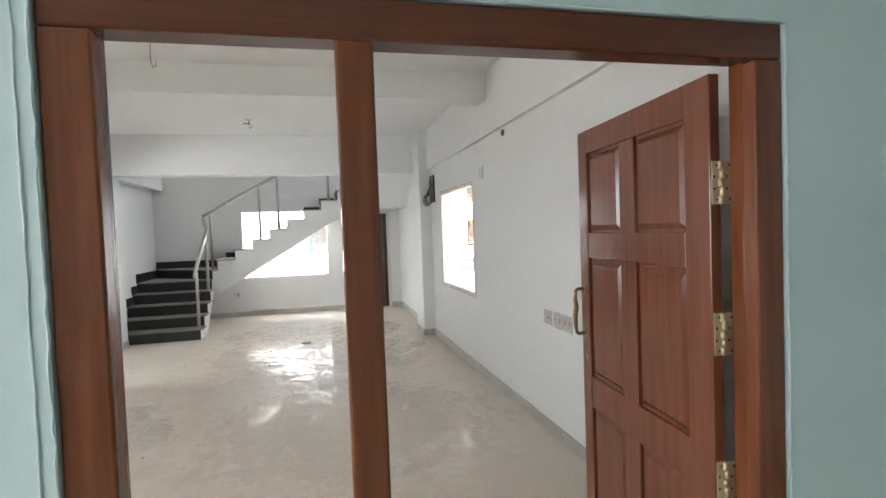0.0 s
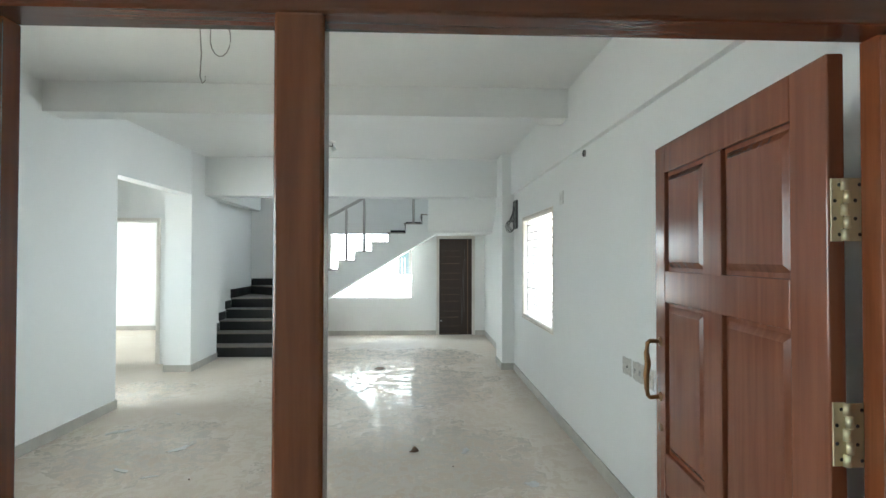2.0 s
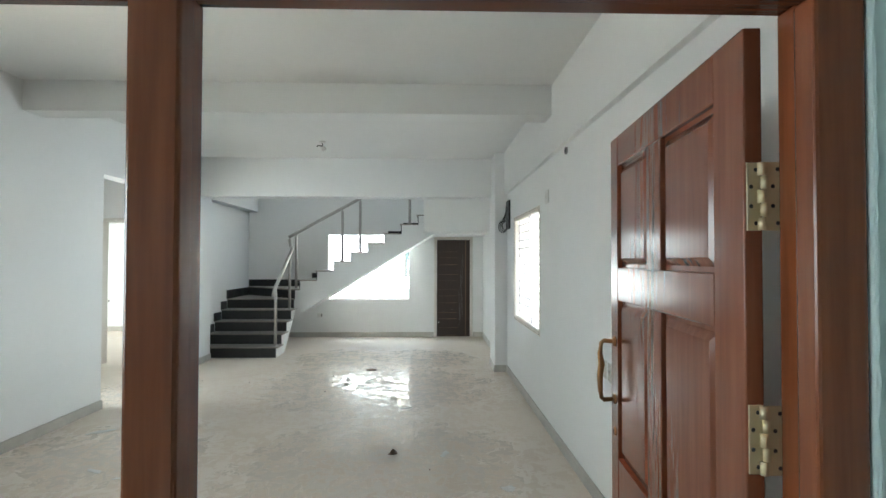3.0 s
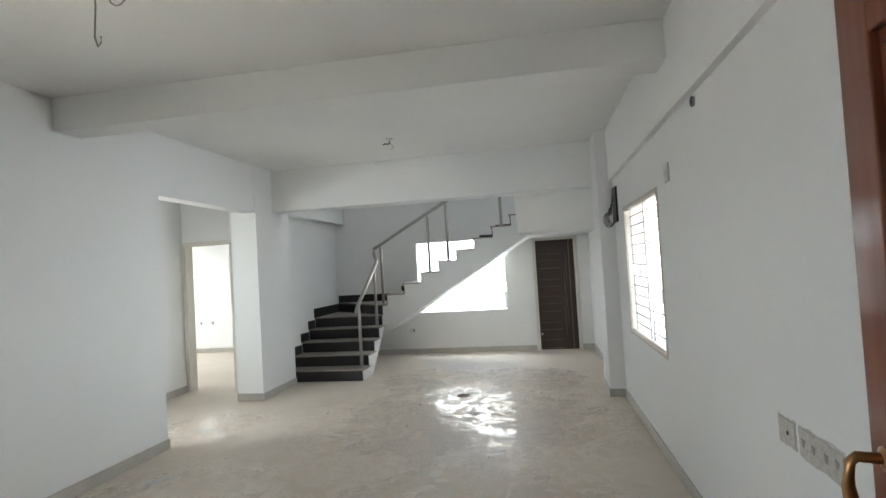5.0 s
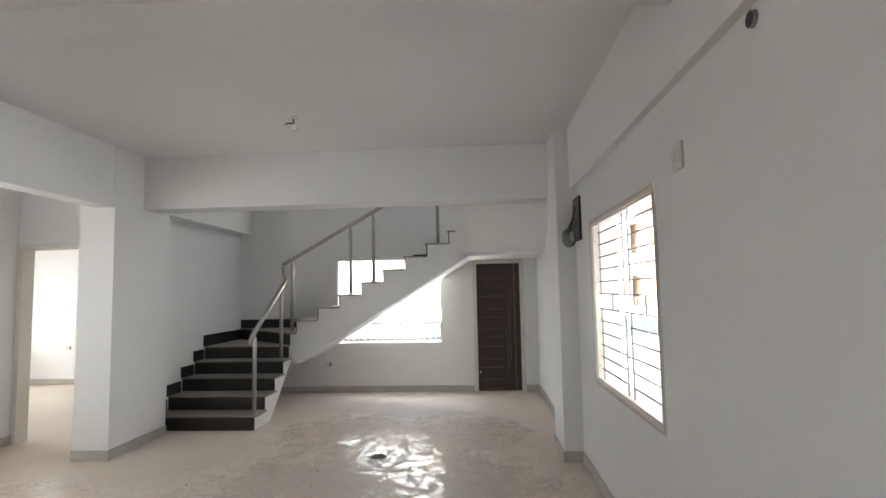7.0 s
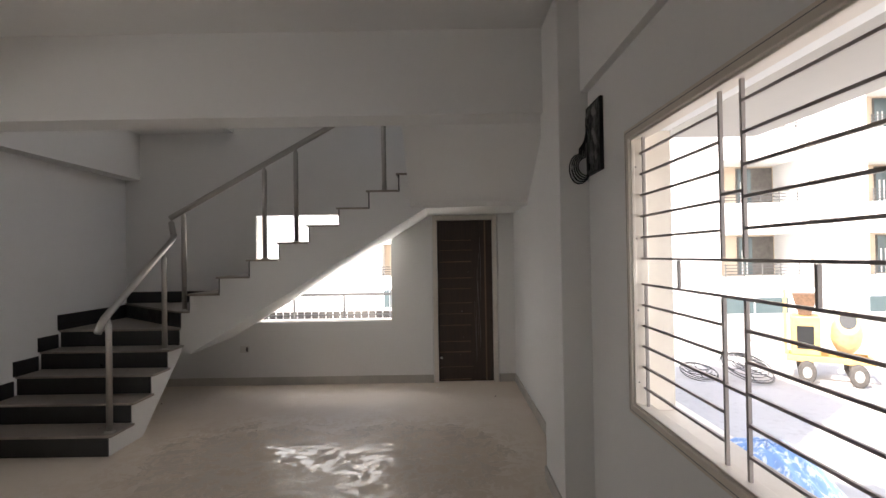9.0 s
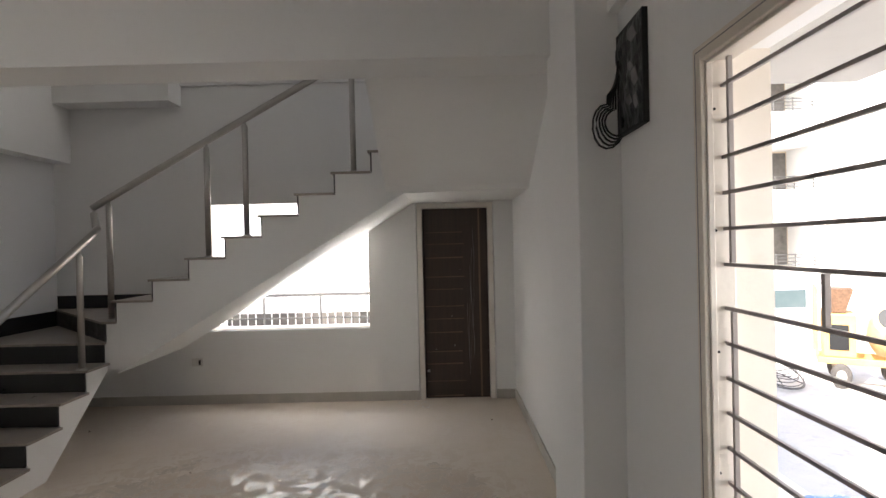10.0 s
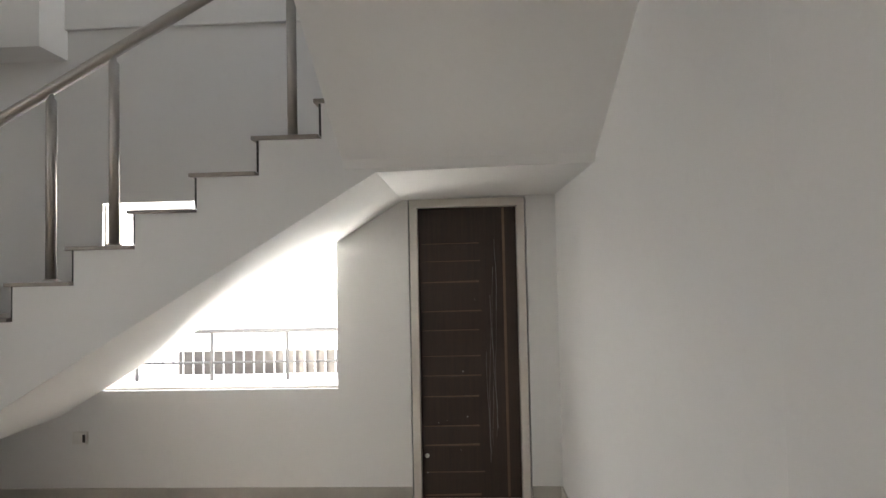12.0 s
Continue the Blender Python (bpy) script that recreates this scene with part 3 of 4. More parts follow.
def entrance_door():
    hinge = Vector((1.832, 1.83, 0))
    swing = math.degrees(math.atan2(1.05, 0.09))
    m = Matrix.Translation(hinge) @ pose(0, 0, 0, 0, 0, swing)   # along the leaf: +x; its thickness goes to -y
    w, h, t = 1.054, 2.108, 0.038
    d = thing("entrance_door", hinge, "open polished reddish teak panelled door leaf", "door")
    s = [0.0, 0.138, 0.490, 0.618, 0.955, w]
    rows = [(0.16, 0.705), (0.866, 1.470), (1.597, 1.992)]
    z0 = 0.01

    def piece(name, *b, bevel=0.004, label=""):
        return part(name, turned(box(*b, bevel=bevel), m), LEAFWOOD, d, label)

    piece("stile", 0, s[1], -t, 0, z0, h)
    piece("stile", s[4], w, -t, 0, z0, h)
    piece("muntin", s[2], s[3], -t + 0.001, -0.001, rows[0][0], rows[2][1])
    for a, b in ((z0, rows[0][0]), (rows[0][1], rows[1][0]), (rows[1][1], rows[2][0]), (rows[2][1], h)):
        piece("rail", s[1], s[4], -t, 0, a, b)
    for za, zb in rows:
        for xa, xb in ((s[1], s[2]), (s[3], s[4])):
            bm = bmesh.new()
            add_box(bm, xa, xb, -t + 0.017, -0.017, za, zb)
            for sgn in (0, 1):
                e = 0.036
                y_in, y_out = (-0.017, -0.004) if sgn == 0 else (-t + 0.017, -t + 0.004)
                lo = [bm.verts.new(p) for p in ((xa + 0.014, y_in, za + 0.014), (xb - 0.014, y_in, za + 0.014), (xb - 0.014, y_in, zb - 0.014), (xa + 0.014, y_in, zb - 0.014))]
                hi = [bm.verts.new(p) for p in ((xa + e, y_out, za + e), (xb - e, y_out, za + e), (xb - e, y_out, zb - e), (xa + e, y_out, zb - e))]
                bm.faces.new(hi)
                for i in range(4):
                    bm.faces.new((lo[i], lo[(i + 1) % 4], hi[(i + 1) % 4], hi[i]))
            bmesh.ops.recalc_face_normals(bm, faces=bm.faces)
            part("panel", turned(bm, m), LEAFWOOD, d, "raised teak panel")
    # pull handle on the free stile, on the side seen
    u = w - 0.05
    pts = [(u, 0, 1.305), (u, 0.042, 1.308), (u, 0.053, 1.298), (u, 0.057, 1.26), (u, 0.051, 1.215), (u, 0.058, 1.17), (u, 0.056, 1.11), (u, 0.051, 1.085), (u, 0.042, 1.076), (u, 0, 1.08)]
    hd = part("handle", turned(tube(pts, [0.009, 0.009, 0.009, 0.010, 0.013, 0.012, 0.010, 0.009, 0.009, 0.009], 12), m), BRONZE, d, "bronze pull handle", True)
    for z in (1.305, 1.08):
        part("rose", turned(lathe([(0.02, 0), (0.02, 0.004), (0.012, 0.008)], (u, 0, z), 16, "y"), m), BRONZE, hd)
    kp = part("keyhole", turned(lathe([(0.017, 0.0), (0.017, 0.003), (0.012, 0.006)], (w - 0.055, 0, 0.955), 18, "y"), m), BRONZE, d, "round keyhole plate")
    part("key_slot", turned(box(w - 0.058, w - 0.052, 0.0055, 0.0075, 0.943, 0.965), m), DARK, kp)
    # hinges
    for zc in (1.757, 1.262, 0.768, 0.30):
        hp = part("hinge", boxes((1.836, 1.8635, 1.8245, 1.8285, zc - 0.07, zc + 0.07), bevel=0.001), BRASS, d, "brass butt hinge")
        part("hinge_plate", boxes((1.8675, 1.900, 1.8165, 1.8205, zc - 0.07, zc + 0.07), bevel=0.001), BRASS, hp)
        for i in range(5):
            a = zc - 0.07 + i * 0.028
            part("knuckle", tube([(1.8655 + (0.003 if i % 2 else -0.003), 1.819, a + 0.001), (1.8655 + (0.003 if i % 2 else -0.003), 1.819, a + 0.027)], 0.0078, 10), BRASS, hp, "", True)
        for dx, y in ((1.848, 1.8240), (1.888, 1.8160)):
            for dz in (-0.055, -0.02, 0.02, 0.055):
                part("screw", lathe([(0.0045, 0.0), (0.0035, -0.0012)], (dx + (0.006 if dz * dz > 0.001 else -0.004), y, zc + dz), 8, "y"), DARK, hp)
    return d


entrance_door()


# ---- far door ----
def utility_door():
    d = thing("utility_door", (1.69, YF + 0.04, 0), "closed dark brown laminate door in a white primed frame", "door")
    yf = YF - 0.014
    part("jamb", box(PX0 + 0.010, PX0 + 0.064, yf, YF + 0.09, 0, 2.05, 0.004), DOORWHITE, d, "white primed wooden jamb")
    part("jamb", box(PX1 - 0.064, PX1 - 0.010, yf, YF + 0.09, 0, 2.05, 0.004), DOORWHITE, d, "white primed wooden jamb")
    part("head", box(PX0 + 0.010, PX1 - 0.010, yf, YF + 0.09, 2.05, PZ - 0.005, 0.004), DOORWHITE, d, "white primed wooden head")
    x0, x1 = PX0 + 0.067, PX1 - 0.067
    y0 = YF + 0.040
    leaf = part("leaf", box(x0, x1, y0, y0 + 0.032, 0.004, 2.047), DARKWOOD, d, "dark brown laminate leaf")
    part("stripe", box(x1 - 0.098, x1 - 0.080, y0 - 0.002, y0 - 0.0002, 0.012, 2.045), STRIPE, leaf, "lighter brown laminate stripe")
    edge = x0 + 0.42
    rng = random.Random(7)
    levels = [0.02, 0.181, 0.366, 0.50, 0.706, 0.853, 0.99, 1.172, 1.305, 1.51, 1.66, 1.786, 1.95]
    for a, b in zip(levels, levels[1:]):
        deep = rng.uniform(0.004, 0.009)
        right = edge + rng.uniform(-0.01, 0.03)
        part("slat", prism([(y0 - deep, a + 0.004), (y0 - 0.0002, a + 0.004), (y0 - 0.0002, b - 0.002), (y0 - 0.003, b - 0.002)], "x", x0 + 0.02, right), DARKWOOD, leaf)
        thick = rng.choice((0.006, 0.009, 0.014))
        part("slat_edge", prism([(x0 + 0.02, a + 0.004), (right - 0.005, a + 0.004), (right - 0.005, a + 0.004 + thick), (x0 + 0.02, a + 0.004 + 0.35 * thick)], "y", y0 - deep - 0.003, y0 - deep - 0.0002), STRIPE, leaf, "dusty slat edge")
    part("grain_strip", box(edge + 0.05, x1 - 0.11, y0 - 0.003, y0 - 0.0002, 0.02, 2.04, 0.001), DARKWOOD, leaf)
    for k in range(5):
        pts = [(edge + 0.055 + 0.016 * k + 0.009 * math.sin(5.0 * z + 1.7 * k) + 0.003 * rng.uniform(-1, 1), y0 - 0.0032, z) for z in (0.25 + 0.06 * k + 0.07 * i for i in range(12 + 2 * k))]
        part("cement_streak", tube(pts, [rng.uniform(0.0006, 0.0022) for _ in pts], 5), SCUFF, leaf, "thin cement streak along the grain")
    for k in range(6):
        cx, cz, cr = x0 + rng.uniform(0.04, 0.40), rng.choice((0.3, 0.55, 0.62, 0.9, 1.35)) + rng.uniform(-0.06, 0.06), rng.uniform(0.002, 0.005)
        part("splash", lathe([(cr, y0 - 0.009), (0.6 * cr, y0 - 0.0115)], (cx, 0, cz), 7, "y"), FILLER, leaf, "dried putty splash")
    lk = part("latch", lathe([(0.016, y0), (0.016, y0 - 0.006), (0.009, y0 - 0.012)], (x0 + 0.035, 0, 0.30), 14, "y"), PLASTIC, leaf, "chipped white latch hole")
    part("latch_chip", prism([(x0 + 0.02, 0.27), (x0 + 0.035, 0.24), (x0 + 0.045, 0.20), (x0 + 0.035, 0.17), (x0 + 0.025, 0.21)], "y", y0 - 0.0015, y0 - 0.0003), PLASTIC, lk)
    return d


utility_door()


# ---- windows ----
def barred_window():
    w = thing("window_1", (2.38, 6.92, WZ0), "cream framed window with grey steel bars", "window", kind="structure")
    # frame close to the room face, with its lip
    xa, xb = XR - 0.006, 2.405
    f = 0.045
    part("window_frame", box(xa, xb, WY0, WY0 + f, WZ0, WZ1, 0.004), CREAM, w)
    part("window_frame", box(xa, xb, WY1 - f, WY1, WZ0, WZ1, 0.004), CREAM, w)
    part("window_frame", box(xa, xb, WY0 + f, WY1 - f, WZ1 - f, WZ1, 0.004), CREAM, w)
    part("window_sill", box(xa, xb, WY0 + f, WY1 - f, WZ0, WZ0 + f, 0.004), CREAM, w)
    part("outer_sill", box(xb + 0.001, 2.57, WY0, WY1, WZ0 - 0.02, WZ0 + 0.004), CREAM, w)
    part("outer_jamb", box(xb + 0.001, 2.535, WY1 - 0.006, WY1, WZ0 + 0.005, WZ1), CREAM, w)
    # beads along the inner edge and the dark joint behind the lip
    for ya, yb, za, zb in ((WY1 - f - 0.010, WY1 - f, WZ0 + f, WZ1 - f), (WY0 + f, WY0 + f + 0.010, WZ0 + f, WZ1 - f), (WY0 + f + 0.010, WY1 - f - 0.010, WZ0 + f, WZ0 + f + 0.010), (WY0 + f + 0.010, WY1 - f - 0.010, WZ1 - f - 0.010, WZ1 - f)):
        part("frame_bead", box(xa + 0.012, xa + 0.030, ya, yb, za, zb, 0.003), CREAM, w)
    for ya, yb, za, zb in ((WY1 - 0.018, WY1 - 0.015, WZ0 + 0.018, WZ1 - 0.018), (WY0 + 0.015, WY0 + 0.018, WZ0 + 0.018, WZ1 - 0.018), (WY0 + 0.018, WY1 - 0.018, WZ0 + 0.015, WZ0 + 0.018), (WY0 + 0.018, WY1 - 0.018, WZ1 - 0.018, WZ1 - 0.015)):
        part("frame_joint", box(xa - 0.0012, xa + 0.002, ya, yb, za, zb), SCUFF, w, "dark dirty joint")
    x = 2.375
    y0, y1, z0, z1 = WY0 + f, WY1 - f, WZ0 + f, WZ1 - f
    r = 0.006

    def bar(ya, za, yb, zb):
        if za == zb:
            b = box(x - 0.005, x + 0.005, ya, yb, za - 0.005, za + 0.005)
        else:
            b = box(x - r + 0.001, x + r + 0.001, ya - r, ya + r, za, zb)
        part("bar", b, GRILLE, w)

    zt, zm = 1.575, 1.453
    va, vb = 7.0, 6.867
    for v in (va, vb):
        bar(v, zt + r, v, z1)
        bar(v, z0, v, zm - r)
    bar(y0, zt, y1, zt)
    bar(y0, zm, y1, zm)
    for v in (y0 + 0.035, y1 - 0.035):
        bar(v, zt + r, v, z1)
        bar(v, z0, v, zm - r)
    bar(7.335, zm + r, 7.335, zt - r)
    bar(6.55, zm + r, 6.55, zt - r)
    for i in range(1, 6):
        z = zt + i * 0.100
        if z < z1:
            bar(va + r, z, y1, z)
            bar(y0, z, vb - r, z)
        z = zm - i * 0.098
        if z > z0:
            bar(va + r, z, y1, z)
            bar(y0, z, vb - r, z)
    bar(vb + r, zt + 0.22, va - r, zt + 0.22)
    bar(vb + r, zm - 0.30, va - r, zm - 0.30)
    rng = random.Random(3)
    for k in range(4):
        z = WZ0 + 0.15 + 0.34 * k
        part("fixing_hole", lathe([(0.004, 0), (0.004, -0.002)], (2.35 + rng.uniform(-0.004, 0.004), WY1 - f, z), 8, "y"), DARK, w)
    return w


barred_window()


def stair_window():
    w = thing("window_2", (-0.09, YF + 0.1, FZ0), "unglazed window opening with cream plastered reveals", "window", kind="structure")
    part("window_sill", box(FX0, FX1, YF + 0.03, YF + 0.26, FZ0 - 0.002, FZ0 + 0.012), CREAM, w)
    part("window_reveal", box(FX0, FX0 + 0.008, YF + 0.03, YF + 0.22, FZ0 + 0.012, FZ1), CREAM, w)
    part("window_reveal", box(FX1 - 0.008, FX1, YF + 0.03, YF + 0.22, FZ0 + 0.012, FZ1), CREAM, w)
    return w


stair_window()


def hall_doorway():
    d = thing("doorway_hall", (-3.5, DY, 0), "white primed wooden door lining of the hall doorway", "door frame", kind="structure")
    part("jamb", box(DX0, DX0 + 0.06, DY - 0.012, DY + 0.16, 0, 2.19, 0.004), DOORWHITE, d)
    part("jamb", box(DX1 - 0.06, DX1, DY - 0.012, DY + 0.16, 0, 2.19, 0.004), DOORWHITE, d)
    part("head", box(DX0, DX1, DY - 0.012, DY + 0.16, 2.19, 2.25, 0.004), DOORWHITE, d)
    return d


hall_doorway()


# ---- fixtures ----
def distribution_box():
    d = thing("distribution_box", (XR, 8.24, 2.06), "dark recessed electrical box covered with black plastic", "electrical box")
    y0, y1, z0, z1 = 8.095, 8.375, 2.065, 2.47
    part("frame", boxes((XR - 0.022, XR - 0.001, y0, y0 + 0.012, z0, z1), (XR - 0.022, XR - 0.001, y1 - 0.012, y1, z0, z1),
                        (XR - 0.022, XR - 0.001, y0 + 0.012, y1 - 0.012, z0, z0 + 0.012), (XR - 0.022, XR - 0.001, y0 + 0.012, y1 - 0.012, z1 - 0.012, z1), bevel=0.002), DARK, d)
    # crumpled sheet
    bm = bmesh.new()
    n = 22
    grid = []
    for i in range(n + 1):
        row = []
        for j in range(n + 1):
            y, z = y0 + 0.006 + (y1 - y0 - 0.012) * i / n, z0 + 0.006 + (z1 - z0 - 0.012) * j / n
            k = noise.noise(Vector((y * 14, z * 9, 3.1))) * 0.010 + noise.noise(Vector((y * 34, z * 30, 1.0))) * 0.006
            row.append(bm.verts.new((XR - 0.020 - k, y, z)))
        grid.append(row)
    for i in range(n):
        for j in range(n):
            bm.faces.new((grid[i][j], grid[i][j + 1], grid[i + 1][j + 1], grid[i + 1][j]))
    sheet = part("plastic_cover", bm, FOIL, d, "crumpled black plastic cover")
    for i, (y, z, a, b) in enumerate(((8.16, 2.40, 0.05, 0.03), (8.14, 2.24, 0.035, 0.035), (8.20, 2.17, 0.03, 0.02), (8.13, 2.15, 0.025, 0.03), (8.18, 2.29, 0.03, 0.02))):
        part("dust_patch", prism([(y - a, z - b * 0.6), (y, z - b), (y + a * 0.8, z - b * 0.2), (y + a, z + b * 0.7), (y - a * 0.3, z + b)], "x", XR - 0.0375, XR - 0.0345), SCUFF, sheet)
    for i in range(5):
        rr = 0.055 + 0.008 * i
        c = (XR - 0.035 - 0.010 * i, 8.352 - 0.006 * i, 2.12 - 0.004 * i)
        pts = [(XR - 0.03, 8.33, 2.36 - 0.02 * i), (c[0], c[1], c[2] + 0.12)]
        pts += [(c[0] - rr * 0.75 * math.sin(radians(a)), c[1] + 0.016 * math.sin(radians(a * 1.5 + i * 40)), c[2] + rr * math.cos(radians(a))) for a in range(0, 300, 25)]
        pts += [(XR - 0.03, 8.30, 2.09 + 0.01 * i)]
        part("wire", tube(pts, 0.0042, 6), DARK, d, "loose black wires", True)
    return d


distribution_box()


def switch_plate(name, y0, y1, z0, z1, label, slots):
    d = thing(name, (XR, (y0 + y1) / 2, z0), label, "switch box")
    rng = random.Random(slots)

    def ragged(grow, wobble):
        """A box outline with a crumbling edge."""
        out = []
        for (ya, za), (yb, zb) in (((y0, z0), (y1, z0)), ((y1, z0), (y1, z1)), ((y1, z1), (y0, z1)), ((y0, z1), (y0, z0))):
            for i in range(7):
                u = i / 7
                y, z = ya + (yb - ya) * u, za + (zb - za) * u
                out.append((y + math.copysign(grow, y - (y0 + y1) / 2) + rng.uniform(-wobble, wobble), z + math.copysign(grow, z - (z0 + z1) / 2) + rng.uniform(-wobble, wobble)))
        return out

    part("smear", prism(ragged(0.012, 0.006), "x", XR - 0.0016, XR - 0.0002), FILLER, d, "grey cement smear")
    part("box", prism(ragged(-0.004, 0.003), "x", XR - 0.0045, XR - 0.0017), RAWBOX, d, "raw plaster filling")
    for i in range(slots):
        a = y0 + (y1 - y0) * (i + 0.5) / slots + rng.uniform(-0.01, 0.01)
        z = (z0 + z1) / 2 + rng.uniform(-0.006, 0.006)
        if slots == 1:
            part("knockout", lathe([(0.009, 0), (0.009, -0.002)], (XR - 0.0046, a, z), 12, "x"), DARK, d, "dark screw hole")
        else:
            part("knockout", prism([(a - 0.014, z + 0.012), (a + 0.014, z + 0.016), (a + 0.008, z - 0.014), (a - 0.004, z - 0.018)], "x", XR - 0.0062, XR - 0.0046), SCUFF if i in (1, 2) else GREY, d, "scraped knockout")


switch_plate("switch_box", 4.118, 4.245, 0.878, 0.968, "unfinished recessed switch box with cement smears", 1)
switch_plate("switch_box", 3.785, 4.072, 0.872, 0.97, "unfinished wide switch box with cement smears", 4)


def wall_plate(at, axis):
    """A square plate with two slots."""
    d = thing("socket_plate", at, "white plastic electrical plate on the wall", "socket")
    x, y, z = at
    if axis == "x":
        part("plate", box(x - 0.012, x, y - 0.065, y + 0.065, z - 0.065, z + 0.065, 0.004), PLASTIC, d)
        part("slot", box(x - 0.015, x - 0.0121, y - 0.045, y - 0.02, z - 0.03, z + 0.035, 0.002), PLASTIC, d)
        part("slot", box(x - 0.0135, x - 0.0121, y + 0.005, y + 0.02, z - 0.02, z + 0.02), FILLER, d)
    else:
        part("plate", box(x - 0.085, x + 0.03, y - 0.010, y, z - 0.045, z + 0.045, 0.004), PLASTIC, d)
        part("slot", box(x - 0.008, x + 0.012, y - 0.012, y - 0.0101, z - 0.03, z + 0.025, 0.002), DARK, d, "dark slot")
    return d


wall_plate((XR, 5.782, 2.235), "x")
wall_plate((-1.077, YF, 0.455), "y")
wall_plate((-6.35, 12.85, 0.68), "y")
wall_plate((-6.05, 12.85, 0.68), "y")


def pipe_stub():
    d = thing("pipe_stub", (2.275, 5.067, 2.60), "short grey pipe end with a black mouth in the wall", "pipe")
    x = 2.275
    part("pipe", lathe([(0.030, 0.0), (0.030, -0.014), (0.026, -0.014)], (XR, 5.067, 2.53), 20, "x"), SCUFF, d)
    # a black disc stands for the shade inside the pipe
    part("mouth", lathe([(0.0258, 0.0), (0.0258, -0.0155)], (XR, 5.067, 2.53), 20, "x"), DARK, d, "black mouth of the pipe")


pipe_stub()


def lamp_holder(x, y, z):
    d = thing("lamp_holder", (x, y, z), "white ceiling lamp holder without a bulb", "lamp holder")
    part("plate", lathe([(0.045, 0), (0.045, -0.012), (0.035, -0.018)], (x, y, z), 24), PLASTIC, d)
    part("stem", tube([(x, y, z - 0.017), (x + 0.005, y, z - 0.07)], 0.006, 8), DARK, d)
    part("socket", turned(lathe([(0.020, 0), (0.030, -0.02), (0.030, -0.055), (0.024, -0.06)], (0, 0, 0), 18), Matrix.Translation((x + 0.005, y, z - 0.068)) @ pose(0, 0, 0, 0, -25, 0)), PLASTIC, d)
    part("bracket", tube([(x + 0.002, y, z - 0.06), (x - 0.05, y, z - 0.055), (x - 0.075, y, z - 0.065)], 0.007, 8), DARK, d)


lamp_holder(-0.24, 7.75, ZC)


def ceiling_wire(x, y):
    d = thing("ceiling_wire", (x, y, ZC), "loose wire and hook hanging from the ceiling", "wire")
    pts = [(x - 0.02, y, ZC), (x - 0.015, y, ZC - 0.2), (x - 0.004, y + 0.005, ZC - 0.42), (x - 0.008, y, ZC - 0.55), (x + 0.005, y, ZC - 0.59), (x + 0.02, y, ZC - 0.575), (x + 0.02, y, ZC - 0.55)]
    part("strand", tube(pts, 0.0035, 8), GREY, d, "", True)
    c = (x + 0.10, y, ZC - 0.34)
    loop = [(x + 0.07, y, ZC), (x + 0.055, y, ZC - 0.2)] + [(c[0] + 0.055 * math.cos(radians(a)), c[1], c[2] + 0.10 * math.sin(radians(a))) for a in range(170, 400, 23)] + [(x + 0.11, y + 0.01, ZC - 0.12), (x + 0.09, y + 0.01, ZC)]
    part("strand", tube(loop, 0.003, 8), GREY, d, "", True)


ceiling_wire(-0.27, 3.62)


def floor_drain():
    d = thing("floor_drain", (0.342, 8.553, 0), "small brown round drain cover on the floor", "drain")
    part("cover", lathe([(0.075, 0.0005), (0.075, 0.006), (0.06, 0.010), (0.045, 0.006)], (0.342, 8.553, 0), 28), RUST, d)
    part("ring", lathe([(0.088, 0.0003), (0.086, 0.004), (0.077, 0.004)], (0.342, 8.553, 0), 28), GREY, d)


floor_drain()


def litter(x, y, size, seed, name="dry_leaf", label="crumpled brown scrap lying on the dusty floor"):
    rng = random.Random(seed)
    bm = bmesh.new()
    rings = []
    for k in range(4):
        ring = []
        for i in range(9):
            a = 2 * math.pi * i / 9
            rr = size * (1 - 0.3 * k) * rng.uniform(0.6, 1.1)
            ring.append(bm.verts.new((x + rr * math.cos(a), y + 0.6 * rr * math.sin(a), 0.002 + 0.35 * size * k * rng.uniform(0.5, 1.0))))
        rings.append(ring)
    for r0, r1 in zip(rings, rings[1:]):
        for i in range(9):
            bm.faces.new((r0[i], r0[(i + 1) % 9], r1[(i + 1) % 9], r1[i]))
    bm.faces.new(rings[0][::-1])
    bm.faces.new(rings[-1])
    tagged(new(name, mesh_of(name, bm, RUST)), label, "litter", "scraps on the floor")


litter(0.888, 5.20, 0.05, 1)
rng = random.Random(11)
for i in range(16):
    litter(rng.uniform(-1.9, 2.0), rng.uniform(4.2, 11.2), rng.uniform(0.006, 0.014), 20 + i, "grit", "small dark grit on the dusty floor")




FLAKES = ((-1.85, 5.84, 0.11, 0.04, 40), (-1.38, 4.89, 0.09, 0.03, -25), (-1.13, 5.34, 0.13, 0.04, 55), (1.75, 4.52, 0.07, 0.05, 10), (1.32, 5.20, 0.08, 0.03, 70),
          (-1.09, 4.76, 0.07, 0.02, 20), (-1.94, 5.80, 0.09, 0.025, 60), (-1.60, 6.36, 0.06, 0.02, -40), (0.92, 6.55, 0.08, 0.02, 15))


